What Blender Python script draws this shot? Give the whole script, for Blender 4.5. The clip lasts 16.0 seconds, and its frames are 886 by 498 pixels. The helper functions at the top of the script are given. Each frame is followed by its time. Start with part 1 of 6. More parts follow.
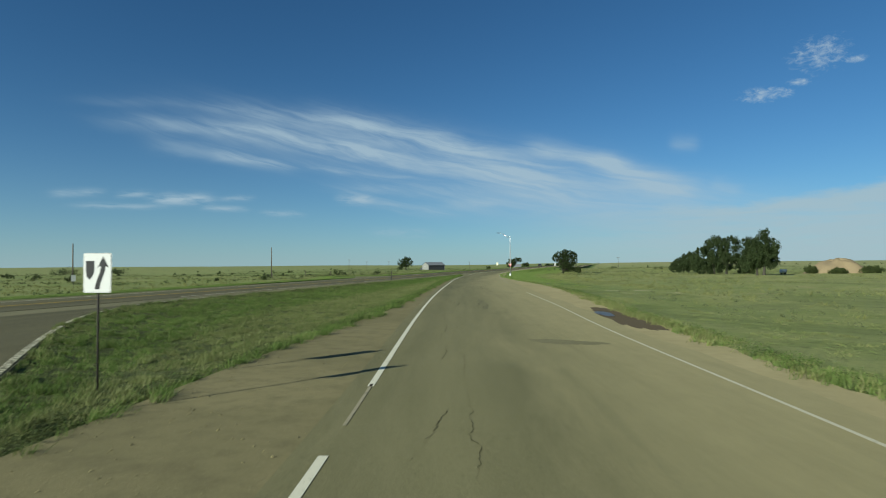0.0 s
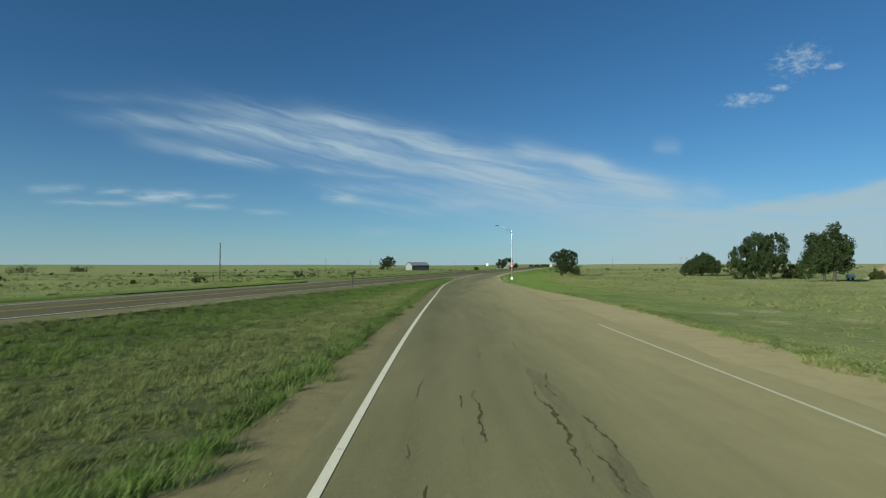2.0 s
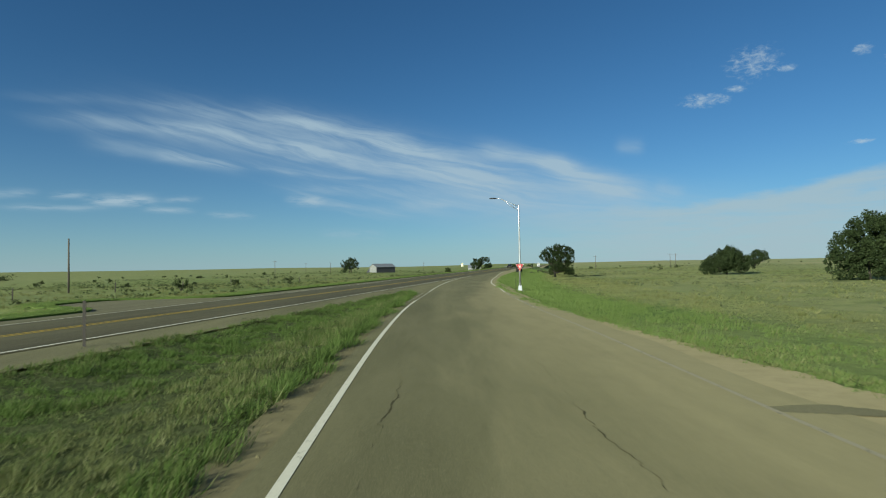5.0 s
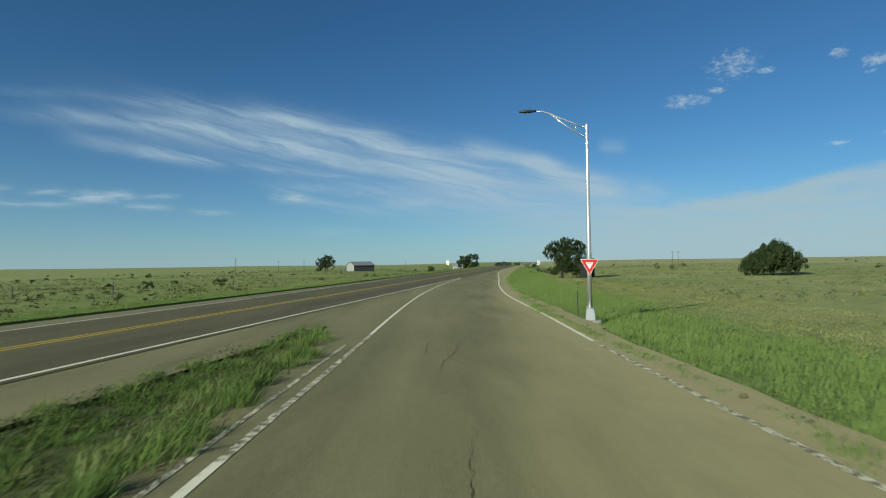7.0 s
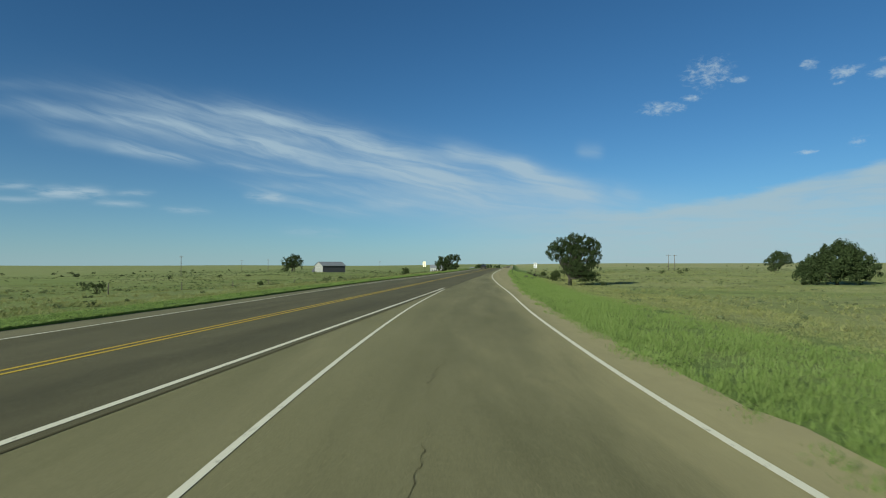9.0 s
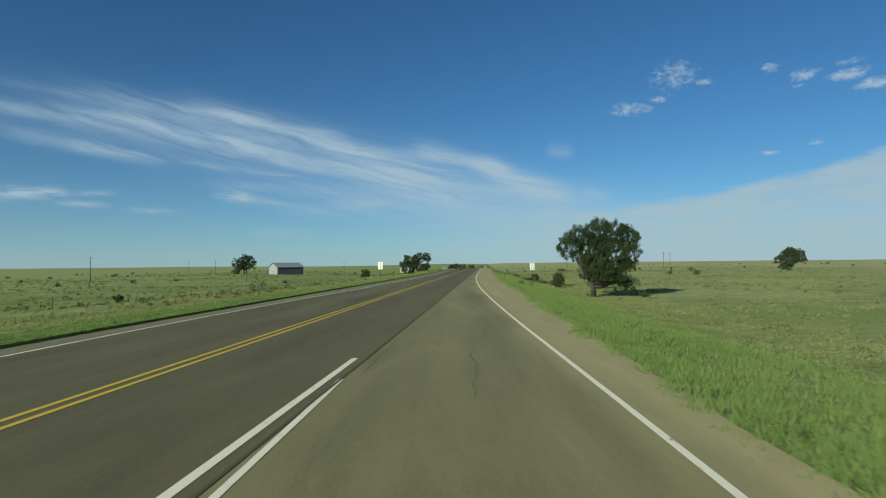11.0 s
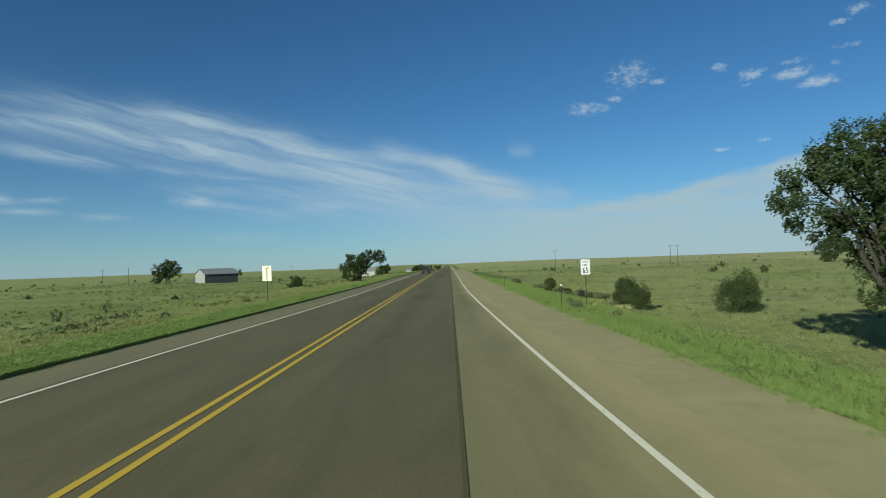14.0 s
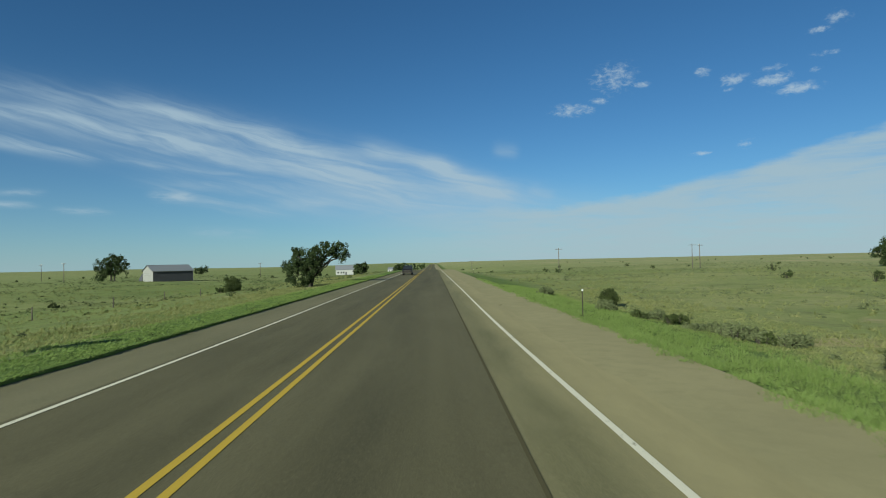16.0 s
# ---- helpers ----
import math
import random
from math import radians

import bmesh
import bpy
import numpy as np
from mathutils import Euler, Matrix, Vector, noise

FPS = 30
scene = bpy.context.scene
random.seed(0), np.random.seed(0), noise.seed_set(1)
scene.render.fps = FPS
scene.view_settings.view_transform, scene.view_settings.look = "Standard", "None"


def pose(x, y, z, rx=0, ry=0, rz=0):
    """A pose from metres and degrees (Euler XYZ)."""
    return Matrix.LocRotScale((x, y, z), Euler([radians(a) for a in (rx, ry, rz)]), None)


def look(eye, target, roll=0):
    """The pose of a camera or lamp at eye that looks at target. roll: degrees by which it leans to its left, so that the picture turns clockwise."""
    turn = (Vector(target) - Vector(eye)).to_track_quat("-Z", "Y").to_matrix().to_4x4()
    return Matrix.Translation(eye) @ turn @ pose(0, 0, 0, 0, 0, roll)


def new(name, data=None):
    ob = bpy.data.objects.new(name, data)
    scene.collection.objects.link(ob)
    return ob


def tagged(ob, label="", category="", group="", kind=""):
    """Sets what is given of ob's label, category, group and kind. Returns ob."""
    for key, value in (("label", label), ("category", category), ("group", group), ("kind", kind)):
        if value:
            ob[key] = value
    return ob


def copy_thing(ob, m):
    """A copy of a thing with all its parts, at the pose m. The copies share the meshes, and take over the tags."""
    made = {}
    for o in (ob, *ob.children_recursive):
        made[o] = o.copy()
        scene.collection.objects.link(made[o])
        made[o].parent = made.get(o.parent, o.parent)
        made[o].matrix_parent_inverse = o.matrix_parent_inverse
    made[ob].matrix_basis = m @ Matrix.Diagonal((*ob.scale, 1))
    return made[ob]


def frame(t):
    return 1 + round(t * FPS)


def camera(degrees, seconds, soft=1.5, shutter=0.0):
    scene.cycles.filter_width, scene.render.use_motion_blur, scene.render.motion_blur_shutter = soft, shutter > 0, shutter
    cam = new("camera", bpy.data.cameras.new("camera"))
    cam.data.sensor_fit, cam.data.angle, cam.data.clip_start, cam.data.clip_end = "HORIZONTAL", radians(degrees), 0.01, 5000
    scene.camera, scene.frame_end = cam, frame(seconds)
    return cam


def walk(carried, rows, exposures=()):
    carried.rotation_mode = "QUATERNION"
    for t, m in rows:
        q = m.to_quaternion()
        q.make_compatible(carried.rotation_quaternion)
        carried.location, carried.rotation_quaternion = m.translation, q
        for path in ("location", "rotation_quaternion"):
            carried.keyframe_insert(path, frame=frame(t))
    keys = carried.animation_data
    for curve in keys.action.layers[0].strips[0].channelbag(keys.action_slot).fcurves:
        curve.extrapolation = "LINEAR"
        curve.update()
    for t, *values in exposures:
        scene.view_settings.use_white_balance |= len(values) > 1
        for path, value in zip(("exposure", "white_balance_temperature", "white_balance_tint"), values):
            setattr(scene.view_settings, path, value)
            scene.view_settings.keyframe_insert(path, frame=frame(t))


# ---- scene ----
cam = camera(76.0, 16.0, soft=1.05, shutter=0.15)
PATH = [
    (0.0, pose(34.674, 0.000, 2.410, 91.443, 0.370, 15.709)),
    (0.5, pose(32.950, 5.880, 2.411, 91.511, 0.333, 15.478)),
    (1.0, pose(31.262, 11.784, 2.410, 91.596, 0.238, 15.095)),
    (1.5, pose(29.621, 17.722, 2.403, 91.562, -0.252, 14.659)),
    (2.0, pose(28.072, 23.766, 2.391, 91.461, -0.067, 14.138)),
    (2.5, pose(26.589, 29.909, 2.375, 91.364, 0.291, 13.583)),
    (3.0, pose(25.126, 36.129, 2.357, 91.324, 0.489, 13.024)),
    (3.5, pose(23.691, 42.479, 2.346, 91.458, 0.474, 12.487)),
    (4.0, pose(22.290, 48.963, 2.345, 91.526, 0.613, 11.981)),
    (4.5, pose(20.862, 55.471, 2.347, 91.551, 0.701, 11.518)),
    (5.0, pose(19.429, 62.002, 2.349, 91.526, 0.891, 10.982)),
    (7.5, pose(12.989, 99.446, 2.131, 91.312, 0.919, 8.795)),
    (8.0, pose(11.942, 106.252, 2.099, 91.311, 1.029, 8.207)),
    (8.5, pose(10.813, 113.302, 2.080, 91.475, 0.456, 7.707)),
    (11.0, pose(7.094, 156.252, 2.313, 91.446, 0.463, 4.310)),
    (11.5, pose(6.449, 164.576, 2.319, 91.425, 0.758, 3.667)),
    (12.0, pose(5.852, 172.798, 2.318, 91.376, 1.083, 2.953)),
    (12.5, pose(5.314, 180.988, 2.316, 91.404, 1.510, 2.345)),
    (13.0, pose(4.843, 189.178, 2.316, 91.482, 2.082, 1.733)),
    (13.5, pose(4.427, 197.388, 2.325, 91.474, 2.282, 1.192)),
    (14.0, pose(4.084, 205.616, 2.335, 91.443, 1.881, 0.707)),
    (14.5, pose(3.744, 213.890, 2.360, 91.401, 1.755, 0.287)),
    (15.0, pose(3.501, 222.101, 2.377, 91.356, 1.376, -0.087)),
    (15.5, pose(3.248, 230.053, 2.391, 91.307, 1.083, -0.490)),
    (16.0, pose(3.048, 237.836, 2.411, 91.273, 1.155, -0.938)),
]
walk(cam, PATH, [(0.0, 0.49, 6330, 4), (16.0, 0.49, 6330, 4)])


# ---------------------------------------------------------------- light
SUN_AZ, SUN_EL = 213.0, 21.5
world = bpy.data.worlds.new("sky")
scene.world = world
world.use_nodes = True
wt = world.node_tree


def wmath(op, a, b=None, c=None):
    n = wt.nodes.new("ShaderNodeMath")
    n.operation = op
    for i, v in enumerate((a, b, c)):
        if v is None:
            continue
        if isinstance(v, (int, float)):
            n.inputs[i].default_value = v
        else:
            wt.links.new(v, n.inputs[i])
    return n.outputs[0]


def wstep(v, lo, hi):
    n = wt.nodes.new("ShaderNodeMapRange")
    n.interpolation_type = "SMOOTHSTEP"
    wt.links.new(v, n.inputs["Value"])
    for key, x in (("From Min", lo), ("From Max", hi)):
        if isinstance(x, (int, float)):
            n.inputs[key].default_value = x
        else:
            wt.links.new(x, n.inputs[key])
    return n.outputs["Result"]


def wnoise(u, v, seed, detail=5.0, rough=0.55, distort=0.0):
    c = wt.nodes.new("ShaderNodeCombineXYZ")
    wt.links.new(u, c.inputs[0])
    wt.links.new(v, c.inputs[1])
    c.inputs[2].default_value = seed
    n = wt.nodes.new("ShaderNodeTexNoise")
    n.inputs["Scale"].default_value = 1.0
    n.inputs["Detail"].default_value = detail
    n.inputs["Roughness"].default_value = rough
    n.inputs["Distortion"].default_value = distort
    wt.links.new(c.outputs[0], n.inputs["Vector"])
    return n.outputs["Fac"]


def wgauss(v, mid, width):
    d = wmath("DIVIDE", wmath("SUBTRACT", v, mid), width)
    return wmath("EXPONENT", wmath("MULTIPLY", wmath("MULTIPLY", d, d), -1.0))


def wmul(*vs):
    out = vs[0]
    for v in vs[1:]:
        out = wmath("MULTIPLY", out, v)
    return out


def wmix(fac, a, b):
    n = wt.nodes.new("ShaderNodeMix")
    n.data_type = "RGBA"
    wt.links.new(fac, n.inputs[0])
    for i, v in ((6, a), (7, b)):
        if isinstance(v, tuple):
            n.inputs[i].default_value = (*v, 1)
        else:
            wt.links.new(v, n.inputs[i])
    return n.outputs[2]


sky = wt.nodes.new("ShaderNodeTexSky")
sky.sky_type = "NISHITA"
sky.sun_disc = False
sky.sun_elevation = radians(SUN_EL)
sky.sun_rotation = radians(SUN_AZ)
sky.altitude, sky.air_density, sky.dust_density, sky.ozone_density = 1300, 1.0, 0.35, 4.0
coord = wt.nodes.new("ShaderNodeTexCoord")
sep = wt.nodes.new("ShaderNodeSeparateXYZ")
wt.links.new(coord.outputs["Generated"], sep.inputs[0])
az = wmath("MULTIPLY", wmath("ARCTAN2", sep.outputs[0], sep.outputs[1]), 57.2958)
el = wmath("MULTIPLY", wmath("ARCSINE", sep.outputs[2]), 57.2958)

# gentle drift that frays the edges of all clouds
drift = wmath("SUBTRACT", wnoise(wmath("MULTIPLY", az, 0.11), wmath("MULTIPLY", el, 0.34), 71.0, 3.0, 0.55), 0.5)
el_w = wmath("MULTIPLY_ADD", drift, 1.5, el)


def wisps(rows, v_of):
    """Soft bands from (azimuth, height) to (azimuth, height), with a width and a strength."""
    total = None
    for a0, e0, a1, e1, w, k in rows:
        length = math.hypot(a1 - a0, e1 - e0)
        ux, uy = (a1 - a0) / length, (e1 - e0) / length
        ca, ce, h = (a0 + a1) / 2, (e0 + e1) / 2, length * 0.56
        u = wmath("MULTIPLY_ADD", az, ux / h, wmath("MULTIPLY_ADD", v_of, uy / h, -(ca * ux + ce * uy) / h))
        v = wmath("MULTIPLY_ADD", az, -uy / w, wmath("MULTIPLY_ADD", v_of, ux / w, (ca * uy - ce * ux) / w))
        u2, v2 = wmath("MULTIPLY", u, u), wmath("MULTIPLY", v, v)
        g = wmath("EXPONENT", wmath("MULTIPLY", wmath("MULTIPLY_ADD", u2, u2, v2), -1.0))
        total = wmath("MULTIPLY", g, k) if total is None else wmath("MULTIPLY_ADD", g, k, total)
    return total


# long cirrus streaks that slope down to the right, and the plume at their end
slant = wmath("MULTIPLY_ADD", az, 0.21, el_w)
streak = wnoise(wmath("MULTIPLY", az, 0.075), wmath("MULTIPLY", slant, 0.85), 3.0, 5.0, 0.55, 0.8)
fine = wnoise(wmath("MULTIPLY", az, 0.34), wmath("MULTIPLY", slant, 1.9), 8.0, 4.0, 0.58, 0.6)
grain = wstep(wmath("MULTIPLY_ADD", fine, 0.30, streak), 0.36, 0.88)
cirrus = wisps((
    (-47.0, 14.0, -32.4, 14.7, 0.45, 0.16), (-36.1, 14.5, -20.6, 13.5, 0.95, 0.34), (-27.5, 14.0, -12.8, 11.3, 1.25, 0.46),
    (-17.3, 12.4, -3.7, 8.6, 1.10, 0.55), (-45.5, 12.4, -32.5, 12.8, 0.60, 0.38), (-36.6, 12.4, -22.8, 11.2, 0.70, 0.45),
    (-28.0, 11.4, -7.1, 8.1, 0.80, 0.50), (-42.5, 11.0, -35.3, 10.2, 0.70, 0.30), (-37.1, 10.2, -31.0, 9.4, 0.50, 0.62),
    (-29.1, 9.6, -18.5, 8.4, 0.40, 0.42), (-25.5, 7.6, -13.4, 7.2, 0.70, 0.45), (-23.4, 6.3, -15.2, 4.8, 0.60, 0.40)), el_w)
plume = wisps(((-6.4, 11.4, 1.9, 9.3, 0.75, 0.85), (-0.3, 9.8, 7.8, 6.5, 1.00, 0.80), (-11.6, 7.5, 8.4, 6.4, 1.60, 0.48), (-15.2, 6.2, -10.6, 5.9, 0.50, 0.40),
               (6.4, 11.0, 8.6, 10.9, 0.60, 0.34), (9.8, 7.0, 12.0, 6.4, 0.60, 0.30), (-38.0, 12.9, -3.0, 8.9, 2.3, 0.40), (-16.0, 6.0, 14.0, 5.2, 1.5, 0.42)), el_w)
cirrus = wmath("ADD", wmul(cirrus, wmath("MULTIPLY_ADD", grain, 0.86, 0.16)), wmul(plume, wmath("MULTIPLY_ADD", grain, 0.50, 0.46)))
# low flat patches
low_n = wnoise(wmath("MULTIPLY", az, 0.45), wmath("MULTIPLY", el, 2.2), 21.0, 4.0, 0.55, 0.3)
low = wisps(((-50.2, 6.0, -46.9, 6.3, 0.30, 0.5), (-45.5, 6.2, -43.2, 6.5, 0.26, 0.6), (-42.6, 5.9, -38.2, 6.1, 0.46, 1.0), (-36.9, 6.2, -34.4, 6.4, 0.26, 0.5),
             (-48.3, 5.1, -42.7, 5.3, 0.22, 0.5), (-38.4, 5.3, -35.1, 5.3, 0.22, 0.6), (-33.1, 5.0, -29.8, 4.9, 0.26, 0.5), (-26.0, 6.5, -22.9, 6.4, 0.45, 0.7),
             (-22.4, 3.2, -17.4, 3.0, 0.40, 0.3)), wmath("MULTIPLY_ADD", drift, 0.5, el))
low = wmul(low, wstep(low_n, 0.22, 0.66))
# sheet of cloud that rises towards the right
edge_n = wnoise(wmath("MULTIPLY", az, 0.22), wmath("MULTIPLY", el, 0.8), 30.0, 6.0, 0.62, 0.2)
rise = wmath("ADD", wmath("MULTIPLY", wmath("MAXIMUM", wmath("SUBTRACT", az, 13.0), 0.0), 0.13), wmath("MULTIPLY", wmath("MAXIMUM", wmath("SUBTRACT", az, 22.0), 0.0), 0.09))
edge = wmath("ADD", wmath("ADD", 5.3, rise), wmath("MULTIPLY", wmath("SUBTRACT", edge_n, 0.5), 1.7))
sheet_n = wnoise(wmath("MULTIPLY", az, 0.12), wmath("MULTIPLY", el, 0.9), 44.0, 6.0, 0.62, 0.3)
sheet = wmul(wstep(wmath("SUBTRACT", edge, el), -0.15, 0.75), wstep(az, -16.0, 14.0), wstep(sheet_n, 0.0, 0.62), 0.86)
# small broken puffs high on the right
puff_n = wnoise(wmath("MULTIPLY", az, 1.35), wmath("MULTIPLY", el, 2.3), 57.0, 5.0, 0.66, 0.3)
spots = None
for a, e, wa, we, k in ((18.2, 17.0, 2.6, 1.7, 0.78), (14.2, 14.4, 2.6, 0.75, 0.85), (16.8, 15.0, 1.3, 0.5, 0.75), (20.6, 16.1, 1.2, 0.36, 0.85), (26.0, 16.5, 0.9, 0.5, 0.85),
                        (28.5, 15.5, 1.3, 0.6, 1.0), (28.0, 14.7, 0.8, 0.25, 0.7), (31.6, 15.0, 1.7, 0.6, 1.05), (33.4, 14.0, 1.8, 0.5, 1.15), (31.6, 16.0, 1.4, 0.4, 0.7),
                        (35.0, 18.3, 1.1, 0.3, 0.85), (36.4, 19.0, 1.1, 0.6, 0.85), (35.6, 16.4, 1.4, 0.3, 0.7), (34.8, 15.3, 0.6, 0.3, 0.8), (25.7, 9.4, 1.0, 0.25, 0.95), (29.3, 9.9, 1.1, 0.7, 0.6)):
    g = wmul(wgauss(az, a, wa), wgauss(el, e, we), k)
    spots = g if spots is None else wmath("MAXIMUM", spots, g)
puffs = wmul(wstep(wmath("ADD", wmath("MULTIPLY", spots, 0.50), puff_n), 0.66, 1.16), wstep(spots, 0.05, 0.6), 0.64)
# pale haze low down
haze = wmul(wmath("EXPONENT", wmath("MULTIPLY", wmath("MAXIMUM", el, 0.0), -0.22)), 0.62)
tint = wt.nodes.new("ShaderNodeMix")
tint.data_type, tint.blend_type = "RGBA", "MULTIPLY"
tint.inputs[0].default_value = 1.0
tint.inputs[7].default_value = (0.555, 0.925, 1.09, 1)
wt.links.new(sky.outputs[0], tint.inputs[6])
col = tint.outputs[2]
col = wmix(haze, col, (5.0, 6.6, 7.5))
veil = wmath("MINIMUM", wmath("ADD", cirrus, low), 0.85)
col = wmix(sheet, col, (5.35, 6.8, 7.6))
col = wmix(veil, col, (5.4, 6.95, 8.2))
col = wmix(puffs, col, (7.0, 8.2, 9.0))
back = wt.nodes["Background"]
wt.links.new(col, back.inputs[0])
back.inputs[1].default_value = 0.052

sun = new("sun", bpy.data.lights.new("sun", "SUN"))
sun.data.energy, sun.data.angle, sun.data.color = 5.0, radians(0.5), (0.945, 0.95, 0.825)
sd = Vector((math.sin(radians(SUN_AZ)) * math.cos(radians(SUN_EL)), math.cos(radians(SUN_AZ)) * math.cos(radians(SUN_EL)), math.sin(radians(SUN_EL))))
sun.matrix_world = look(sd * 100, (0, 0, 0))


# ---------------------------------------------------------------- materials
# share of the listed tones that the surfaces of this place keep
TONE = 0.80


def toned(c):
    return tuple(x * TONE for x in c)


class Mat:
    """A node material with a few short ways to make nodes."""

    def __init__(self, name, rough=0.8, metal=0.0, spec=0.3):
        self.m = bpy.data.materials.new(name)
        self.m.use_nodes = True
        self.t = self.m.node_tree
        self.b = self.t.nodes["Principled BSDF"]
        self.b.inputs["Roughness"].default_value = rough
        self.b.inputs["Metallic"].default_value = metal
        self.b.inputs["Specular IOR Level"].default_value = spec

    def node(self, kind, **values):
        n = self.t.nodes.new(kind)
        for k, v in values.items():
            n.inputs[k].default_value = v
        return n

    def coords(self, scale=(1, 1, 1), where="Object"):
        c = self.node("ShaderNodeTexCoord")
        m = self.node("ShaderNodeMapping")
        m.inputs["Scale"].default_value = scale
        self.t.links.new(c.outputs[where], m.inputs[0])
        return m.outputs[0]

    def noise(self, vec, scale, detail=4.0, rough=0.55, distort=0.0):
        n = self.node("ShaderNodeTexNoise", Scale=scale, Detail=detail, Roughness=rough, Distortion=distort)
        self.t.links.new(vec, n.inputs["Vector"])
        return n.outputs["Fac"]

    def step(self, v, lo, hi, a=0.0, b=1.0):
        n = self.node("ShaderNodeMapRange")
        for k, x in (("From Min", lo), ("From Max", hi), ("To Min", a), ("To Max", b)):
            n.inputs[k].default_value = x
        self.t.links.new(v, n.inputs["Value"])
        return n.outputs["Result"]

    def mix(self, fac, a, b):
        n = self.node("ShaderNodeMix")
        n.data_type = "RGBA"
        self.t.links.new(fac, n.inputs[0])
        for i, v in ((6, a), (7, b)):
            if isinstance(v, tuple):
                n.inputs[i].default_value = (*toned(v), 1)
            else:
                self.t.links.new(v, n.inputs[i])
        return n.outputs[2]

    def color(self, v):
        if isinstance(v, tuple):
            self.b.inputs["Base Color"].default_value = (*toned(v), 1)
        else:
            self.t.links.new(v, self.b.inputs["Base Color"])
        return self

    def bump(self, v, strength, dist=0.02):
        n = self.node("ShaderNodeBump", Strength=strength, Distance=dist)
        self.t.links.new(v, n.inputs["Height"])
        self.t.links.new(n.outputs[0], self.b.inputs["Normal"])
        return self


def plain(name, a, b, scale=6.0, rough=0.7, metal=0.0, bump=0.1, spec=0.3):
    """Two tones mixed by fine and coarse noise."""
    m = Mat(name, rough, metal, spec)
    v = m.coords()
    f, c = m.noise(v, scale * 5, 5), m.noise(v, scale * 0.6, 3)
    m.color(m.mix(m.step(c, 0.35, 0.65), m.mix(f, a, b), m.mix(f, b, a)))
    m.bump(f, bump, 0.01)
    return m.m


def asphalt(name, dark, mid, pale, wear, across, gloss=0.85, dust=None):
    """Worn road surface: bands along the lanes, blotches, oil spots and grit. With dust, the bands follow the road's own edge."""
    m = Mat(name, gloss, 0.0, 0.14)
    v = m.coords()
    if dust:
        lane = m.node("ShaderNodeAttribute")
        lane.attribute_name = "lane"
        part_of, way = m.node("ShaderNodeSeparateXYZ"), m.node("ShaderNodeCombineXYZ")
        m.t.links.new(v, part_of.inputs[0])
        m.t.links.new(lane.outputs["Fac"], way.inputs[0])
        m.t.links.new(part_of.outputs[1], way.inputs[1])
        course = way.outputs[0]
    else:
        course = v

    def stretched(sx, sy):
        n = m.node("ShaderNodeMapping")
        n.inputs["Scale"].default_value = (sx, sy, 1)
        m.t.links.new(course, n.inputs[0])
        return n.outputs[0]
    grit, fleck, speck = m.noise(v, 45.0, 3, 0.7), m.noise(v, 140.0, 2, 0.6), m.noise(v, 11.0, 4, 0.75)
    blotch = m.noise(stretched(0.55, 0.10), 1.0, 7, 0.66, 0.4)
    bands = m.noise(stretched(across, 0.012), 1.0, 3, 0.5, 0.2)
    fine_bands = m.noise(stretched(across * 4.5, 0.05), 1.0, 4, 0.6, 0.3)
    spots = m.noise(stretched(1.6, 0.8), 1.0, 6, 0.74, 0.3)
    c = m.mix(m.step(bands, 0.36, 0.64), dark, mid)
    c = m.mix(m.step(blotch, 0.40, 0.68, 0.0, wear), c, pale)
    c = m.mix(m.step(fine_bands, 0.50, 0.72, 0.0, 0.24), c, dark)
    c = m.mix(m.step(spots, 0.60, 0.74, 0.0, 0.45), c, tuple(x * 0.78 for x in dark))
    c = m.mix(m.step(speck, 0.56, 0.72, 0.0, 0.45), c, tuple(x * 0.62 for x in dark))
    c = m.mix(m.step(speck, 0.44, 0.30, 0.0, 0.40), c, tuple(x * 1.25 for x in pale))
    c = m.mix(m.step(grit, 0.48, 0.70, 0.0, 0.55), c, tuple(x * 1.45 for x in pale))
    c = m.mix(m.step(fleck, 0.50, 0.72, 0.0, 0.60), c, tuple(x * 0.5 for x in dark))
    if dust:
        # fine earth drifted in from the shoulder
        d = m.node("ShaderNodeAttribute")
        d.attribute_name = "dust"
        soil = m.mix(m.step(spots, 0.35, 0.65), dust, tuple(x * 0.88 for x in dust))
        soil = m.mix(m.step(fine_bands, 0.48, 0.70, 0.0, 0.22), soil, mid)
        soil = m.mix(m.step(grit, 0.45, 0.75, 0.0, 0.5), soil, tuple(x * 1.18 for x in dust))
        soil = m.mix(m.step(fleck, 0.54, 0.74, 0.0, 0.4), soil, tuple(x * 0.6 for x in dust))
        ragged = m.node("ShaderNodeMath")
        ragged.operation = "MULTIPLY_ADD"
        m.t.links.new(blotch, ragged.inputs[0])
        ragged.inputs[1].default_value = 0.8
        m.t.links.new(d.outputs["Fac"], ragged.inputs[2])
        c = m.mix(m.step(ragged.outputs[0], 0.48, 1.25), c, soil)
    m.color(c)
    m.bump(m.mix(grit, fleck, speck), 0.55, 0.010)
    return m.m


ASPHALT_NEW = asphalt("asphalt_dark", (0.086, 0.078, 0.042), (0.142, 0.126, 0.066), (0.176, 0.156, 0.084), 0.7, 0.42)
ASPHALT_OLD = asphalt("asphalt_worn", (0.148, 0.138, 0.066), (0.226, 0.206, 0.100), (0.286, 0.256, 0.130), 0.7, 0.42, dust=(0.400, 0.345, 0.172))
CHIPSEAL = asphalt("shoulder_chipseal", (0.165, 0.152, 0.082), (0.210, 0.190, 0.104), (0.250, 0.224, 0.124), 0.7, 0.6)


